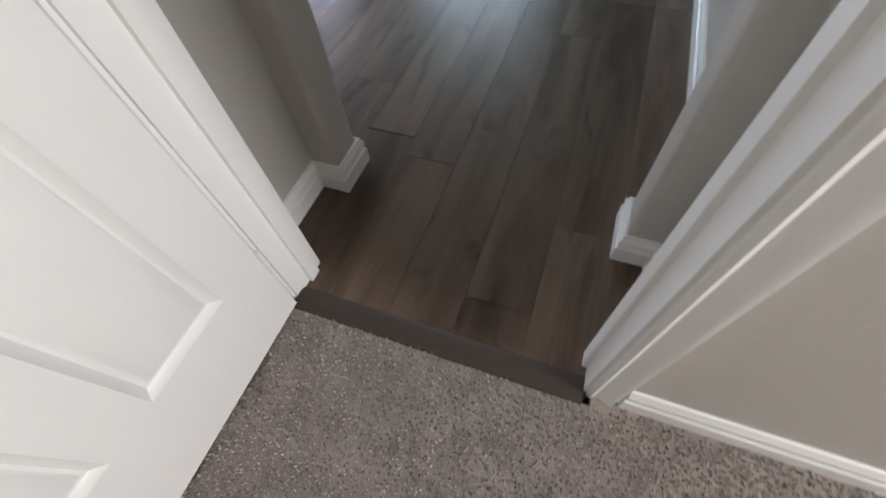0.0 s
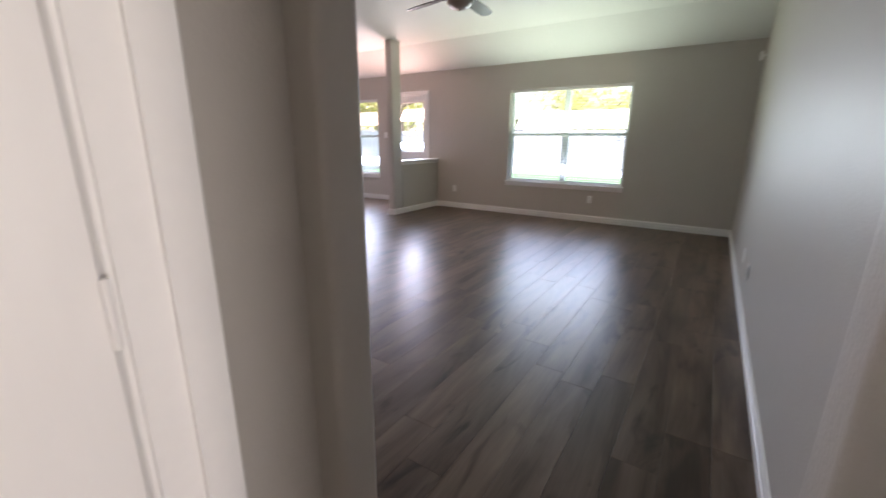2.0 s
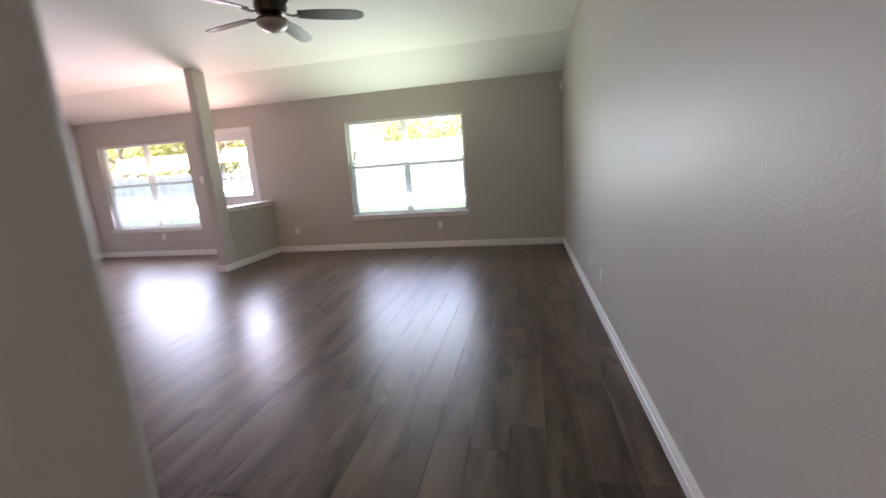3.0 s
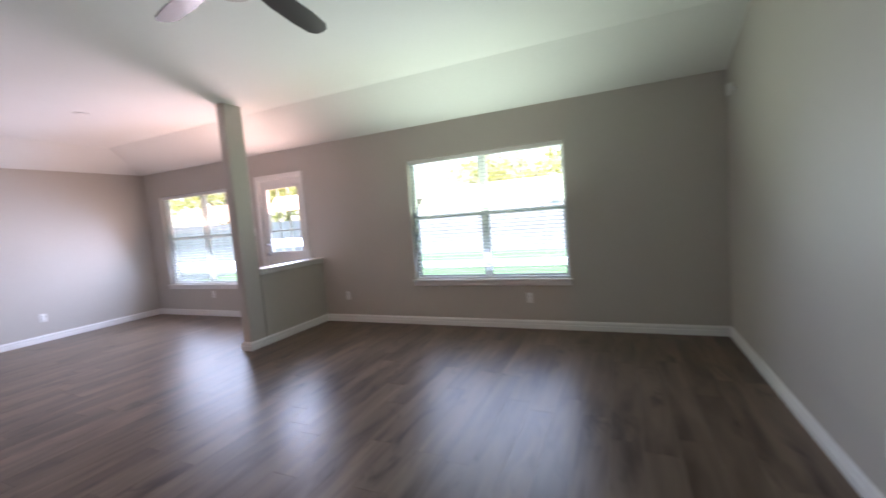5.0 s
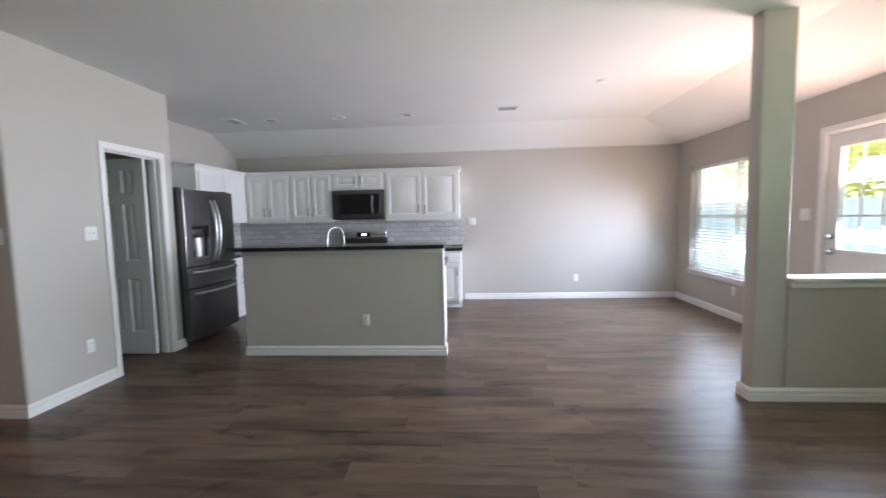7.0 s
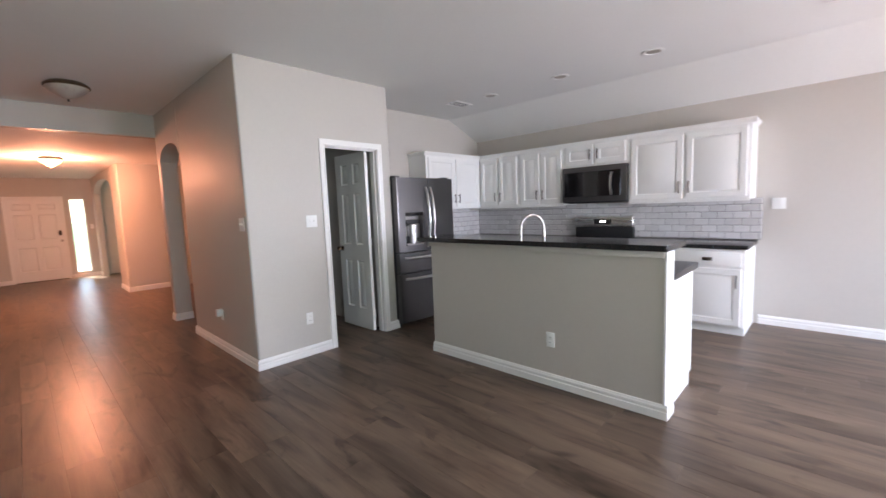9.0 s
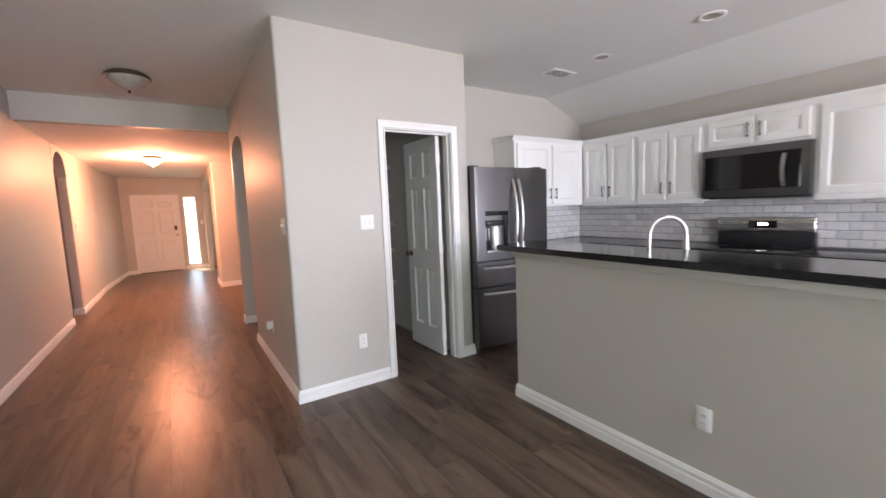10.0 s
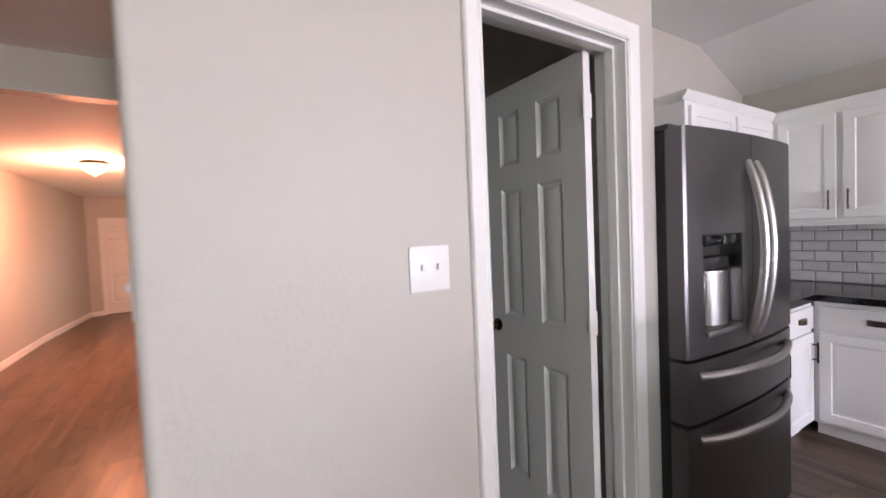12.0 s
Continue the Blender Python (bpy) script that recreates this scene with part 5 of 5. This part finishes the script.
# motion sensor in the corner
ms = thing("motion_sensor", pose(XE - 0.001, 4.50, 2.205, 0, 0, -90), "small white motion sensor high on the wall", "motion sensor")
part("mount", bbox(-0.012, 0.012, -0.03, 0, -0.012, 0.012, 0.003), PLASTIC, ms)
part("housing", bbox(-0.028, 0.028, -0.065, -0.03, -0.05, 0.045, 0.010, 3), PLASTIC, ms)

# ceiling fan
FC = (-1.475, 1.699)
fan = thing("ceiling_fan", pose(FC[0], FC[1], ZC), "dark five-blade ceiling fan with a frosted glass bowl", "ceiling fan")
part("canopy", lathe(bmesh.new(), [(0, 0), (0.075, 0), (0.072, -0.03), (0.045, -0.065), (0.016, -0.075), (0, -0.075)]), BRONZE, fan)
part("downrod", tube(bmesh.new(), [(0, 0, -0.05), (0, 0, -0.10)], 0.014, 12), BRONZE, fan)
part("motor", lathe(bmesh.new(), [(0, -0.085), (0.03, -0.088), (0.085, -0.108), (0.115, -0.150), (0.12, -0.199), (0.105, -0.244), (0.07, -0.269), (0.09, -0.282), (0.118, -0.290), (0.118, -0.302), (0, -0.302)]), BRONZE, fan)
part("bowl", lathe(bmesh.new(), [(0.116, -0.303), (0.112, -0.324), (0.09, -0.350), (0.055, -0.368), (0.012, -0.375), (0.006, -0.382), (0, -0.384)]), FROST, fan, "frosted white glass bowl")
for k in range(5):
    m = Matrix.Rotation(radians(23.9 + 72 * k), 4, "Z")
    bm = bmesh.new()
    bar(bm, [(0.09, 0, -0.239), (0.15, 0, -0.257), (0.22, 0, -0.253)], 0.035, 0.006)
    bm.transform(m)
    iron = part("blade_iron", bm, BRONZE, fan)
    bm = bmesh.new()
    out = [(0.19, -0.045), (0.31, -0.062), (0.50, -0.068), (0.645, -0.060), (0.69, -0.035), (0.70, 0.0), (0.69, 0.035), (0.645, 0.060), (0.50, 0.068), (0.31, 0.062), (0.19, 0.045)]
    prism(bm, out, -0.003, 0.003)
    bm.transform(m @ pose(0, 0, -0.245, -12, 0, 0))
    part("blade", bm, BLADE, fan)


def bowl_lamp(x, y, zc, material, label, r=0.165):
    ob = thing("flush_ceiling_light", pose(x, y, zc), label, "ceiling light", "flush bowl lights")
    part("pan", lathe(bmesh.new(), [(0, 0), (r * 0.8, 0), (r * 0.9, -0.012), (r, -0.03), (r, -0.045), (r * 0.93, -0.048), (0, -0.048)], seg=40), KNOBM if material is FROST else NICKEL, ob, "dark metal rim")
    part("bowl", lathe(bmesh.new(), [(r * 0.93, -0.0485), (r * 0.88, -0.066), (r * 0.72, -0.095), (r * 0.45, -0.124), (r * 0.2, -0.146), (0.012, -0.152), (0, -0.153)], seg=40), material, ob)
    part("finial", lathe(bmesh.new(), [(0.010, -0.1535), (0.008, -0.162), (0.012, -0.170), (0, -0.180)], seg=12), BRONZE, ob)
    return ob


bowl_lamp(-2.55, -3.45, ZC, FROST, "unlit frosted bowl ceiling light with a dark metal rim", 0.178)
bowl_lamp(-2.56, -7.25, ZL, LAMP_ON, "lit warm orange bowl ceiling light in the entry", 0.15)


def can_light(x, y):
    ob = thing("recessed_light", pose(x, y, ZC), "white recessed can light, unlit, in the kitchen ceiling", "recessed light", "recessed kitchen lights")
    part("trim", lathe(bmesh.new(), [(0.060, 0.0), (0.095, -0.001), (0.097, -0.006), (0.088, -0.010), (0.066, -0.008), (0.060, 0.0)], seg=36), TRIM, ob)
    part("lens", lathe(bmesh.new(), [(0, -0.002), (0.060, -0.002), (0.062, -0.0005), (0, -0.0005)], seg=30), FROST, ob)


for y in (-1.136, -0.206, 0.712):
    can_light(-6.25, y)


def vent(x, y, lx, ly, label):
    ob = thing("ceiling_vent", pose(x, y, ZC), label, "vent", "ceiling vents")
    bm = bmesh.new()
    hx, hy, f = lx / 2, ly / 2, 0.025
    for a in ((-hx, hx, -hy, -hy + f), (-hx, hx, hy - f, hy), (-hx, -hx + f, -hy + f, hy - f), (hx - f, hx, -hy + f, hy - f)):
        box(bm, *a, -0.010, -0.0005)
    part("frame", bm, TRIM, ob)
    # black sheet on the ceiling stands in for the shade inside the duct
    part("duct_shade", box(bmesh.new(), -hx + f, hx - f, -hy + f, hy - f, -0.003, -0.0006), BLKPL, ob)
    n = int((min(lx, ly) - 2 * f) / 0.024)
    for k in range(n):
        u = -(min(lx, ly) / 2 - f) + (k + 0.5) * 0.024
        bm = bbox(-hx + f, hx - f, u - 0.002, u + 0.002, -0.011, -0.0085, 0.0005, 1) if lx > ly else bbox(u - 0.002, u + 0.002, -hy + f, hy - f, -0.011, -0.0085, 0.0005, 1)
        part("slat", bm, TRIM, ob)


vent(-6.24, -1.645, 0.33, 0.20, "white louvred ceiling vent above the refrigerator")
vent(-6.12, 2.01, 0.18, 0.28, "white louvred ceiling vent near the nook")
sd = thing("smoke_detector", pose(-5.2, 2.9, ZC), "round white ceiling smoke detector", "smoke detector")
part("housing", lathe(bmesh.new(), [(0, 0), (0.066, 0), (0.065, -0.008), (0.05, -0.014), (0, -0.015)], seg=32), CEIL, sd)

# pantry shelving: white coated wire along the walls


def wire_shelf(z, label):
    ob = thing("wire_shelf", pose(-4.2, -3.2, z), label, "shelf", "pantry wire shelves")
    x0, x1, y0, y1 = -4.94, HX0 - T - 0.005, -3.395, -3.02
    bm = bmesh.new()
    for y in (y0 + 0.01, (y0 + y1) / 2, y1):
        tube(bm, [(x0, y, z), (x1, y, z)], 0.003, 6)
    tube(bm, [(x0, y1 + 0.004, z - 0.028), (x1, y1 + 0.004, z - 0.028)], 0.003, 6)
    part("rails", bm, WIRE, ob, world=True)
    bm = bmesh.new()
    n = int((x1 - x0) / 0.026)
    for k in range(n):
        x = x0 + 0.01 + k * 0.026
        box(bm, x - 0.0013, x + 0.0013, y0 + 0.004, y1 + 0.004, z + 0.003, z + 0.0056)
        box(bm, x - 0.0013, x + 0.0013, y1 + 0.0015, y1 + 0.004, z - 0.028, z + 0.003)
    w = part("wires", bm, WIRE, ob, world=True)
    tagged(w, kind="stuff")
    # the return along the pantry's east wall
    bm = bmesh.new()
    xs0, xs1 = HX0 - T - 0.30, HX0 - T - 0.005
    for x in (xs0, (xs0 + xs1) / 2, xs1 - 0.005):
        tube(bm, [(x, -3.0, z), (x, YP - T - 0.15, z)], 0.003, 6)
    tube(bm, [(xs0 - 0.004, -3.0, z - 0.028), (xs0 - 0.004, YP - T - 0.15, z - 0.028)], 0.003, 6)
    for k in range(40):
        y = -3.0 + 0.01 + k * 0.026
        if y < YP - T - 0.15:
            box(bm, xs0 - 0.004, xs1, y - 0.0013, y + 0.0013, z + 0.003, z + 0.0056)
            box(bm, xs0 - 0.0055, xs0 - 0.003, y - 0.0013, y + 0.0013, z - 0.028, z + 0.003)
    part("return_rack", bm, WIRE, ob, world=True)
    part("bracket", tube(bmesh.new(), [(xs0, -2.4, z - 0.02), (xs1, -2.4, z - 0.26)], 0.005, 8), WIRE, ob, world=True)


for z in (0.55, 0.93, 1.25, 1.58, 1.90):
    wire_shelf(z, "white coated wire pantry shelf along two walls, empty")

# ---- backsplash ----
TW, TH, TG = 0.1524, 0.0762, 0.0042
ZB = 0.917
structure("backsplash", joined(box(bmesh.new(), XW, XW + 0.006, YK, 1.425, ZB, 1.368), box(bmesh.new(), -7.56, -6.01, YK, YK + 0.006, ZB, 1.368)), GROUT,
          "white bevelled subway tile backsplash with grey grout", "backsplash")
splash = bpy.data.objects["backsplash"]
tile_meshes = {}


def tile_mesh(w, h):
    key = (round(w, 3), round(h, 3))
    if key not in tile_meshes:
        bm = bmesh.new()
        c = 0.009
        lo = [bm.verts.new(p) for p in ((0, 0, 0), (w, 0, 0), (w, 0, h), (0, 0, h))]
        mi = [bm.verts.new(p) for p in ((0, -0.0035, 0), (w, -0.0035, 0), (w, -0.0035, h), (0, -0.0035, h))]
        k = min(c, w * 0.3, h * 0.3)
        hi = [bm.verts.new(p) for p in ((k, -0.0075, k), (w - k, -0.0075, k), (w - k, -0.0075, h - k), (k, -0.0075, h - k))]
        bm.faces.new(hi)
        for a, b in ((lo, mi), (mi, hi)):
            for i in range(4):
                bm.faces.new((a[i], a[(i + 1) % 4], b[(i + 1) % 4], b[i]))
        bmesh.ops.recalc_face_normals(bm, faces=bm.faces[:])
        me = bpy.data.meshes.new("tile")
        bm.to_mesh(me)
        bm.free()
        me.materials.append(TILE)
        tile_meshes[key] = me
    return tile_meshes[key]


def tile_field(length, m):
    row, z = 0, ZB + TG
    while z < 1.366:
        h = min(TH - TG, 1.366 - z)
        u = -(TW / 2 if row % 2 else 0)
        while u < length - 0.01:
            a, b = max(u, 0), min(u + TW - TG, length)
            if b - a > 0.012 and h > 0.012:
                o = new("tile", tile_mesh(b - a, h))
                o.parent = splash
                o.matrix_local = m @ Matrix.Translation((a, 0, z))
            u += TW
        z += TH
        row += 1


tile_field(1.423 - YK - 0.01, pose(XW + 0.006, YK + 0.01, 0, 0, 0, 90))
tile_field(1.54, pose(-6.015, YK + 0.006, 0, 0, 0, 180))
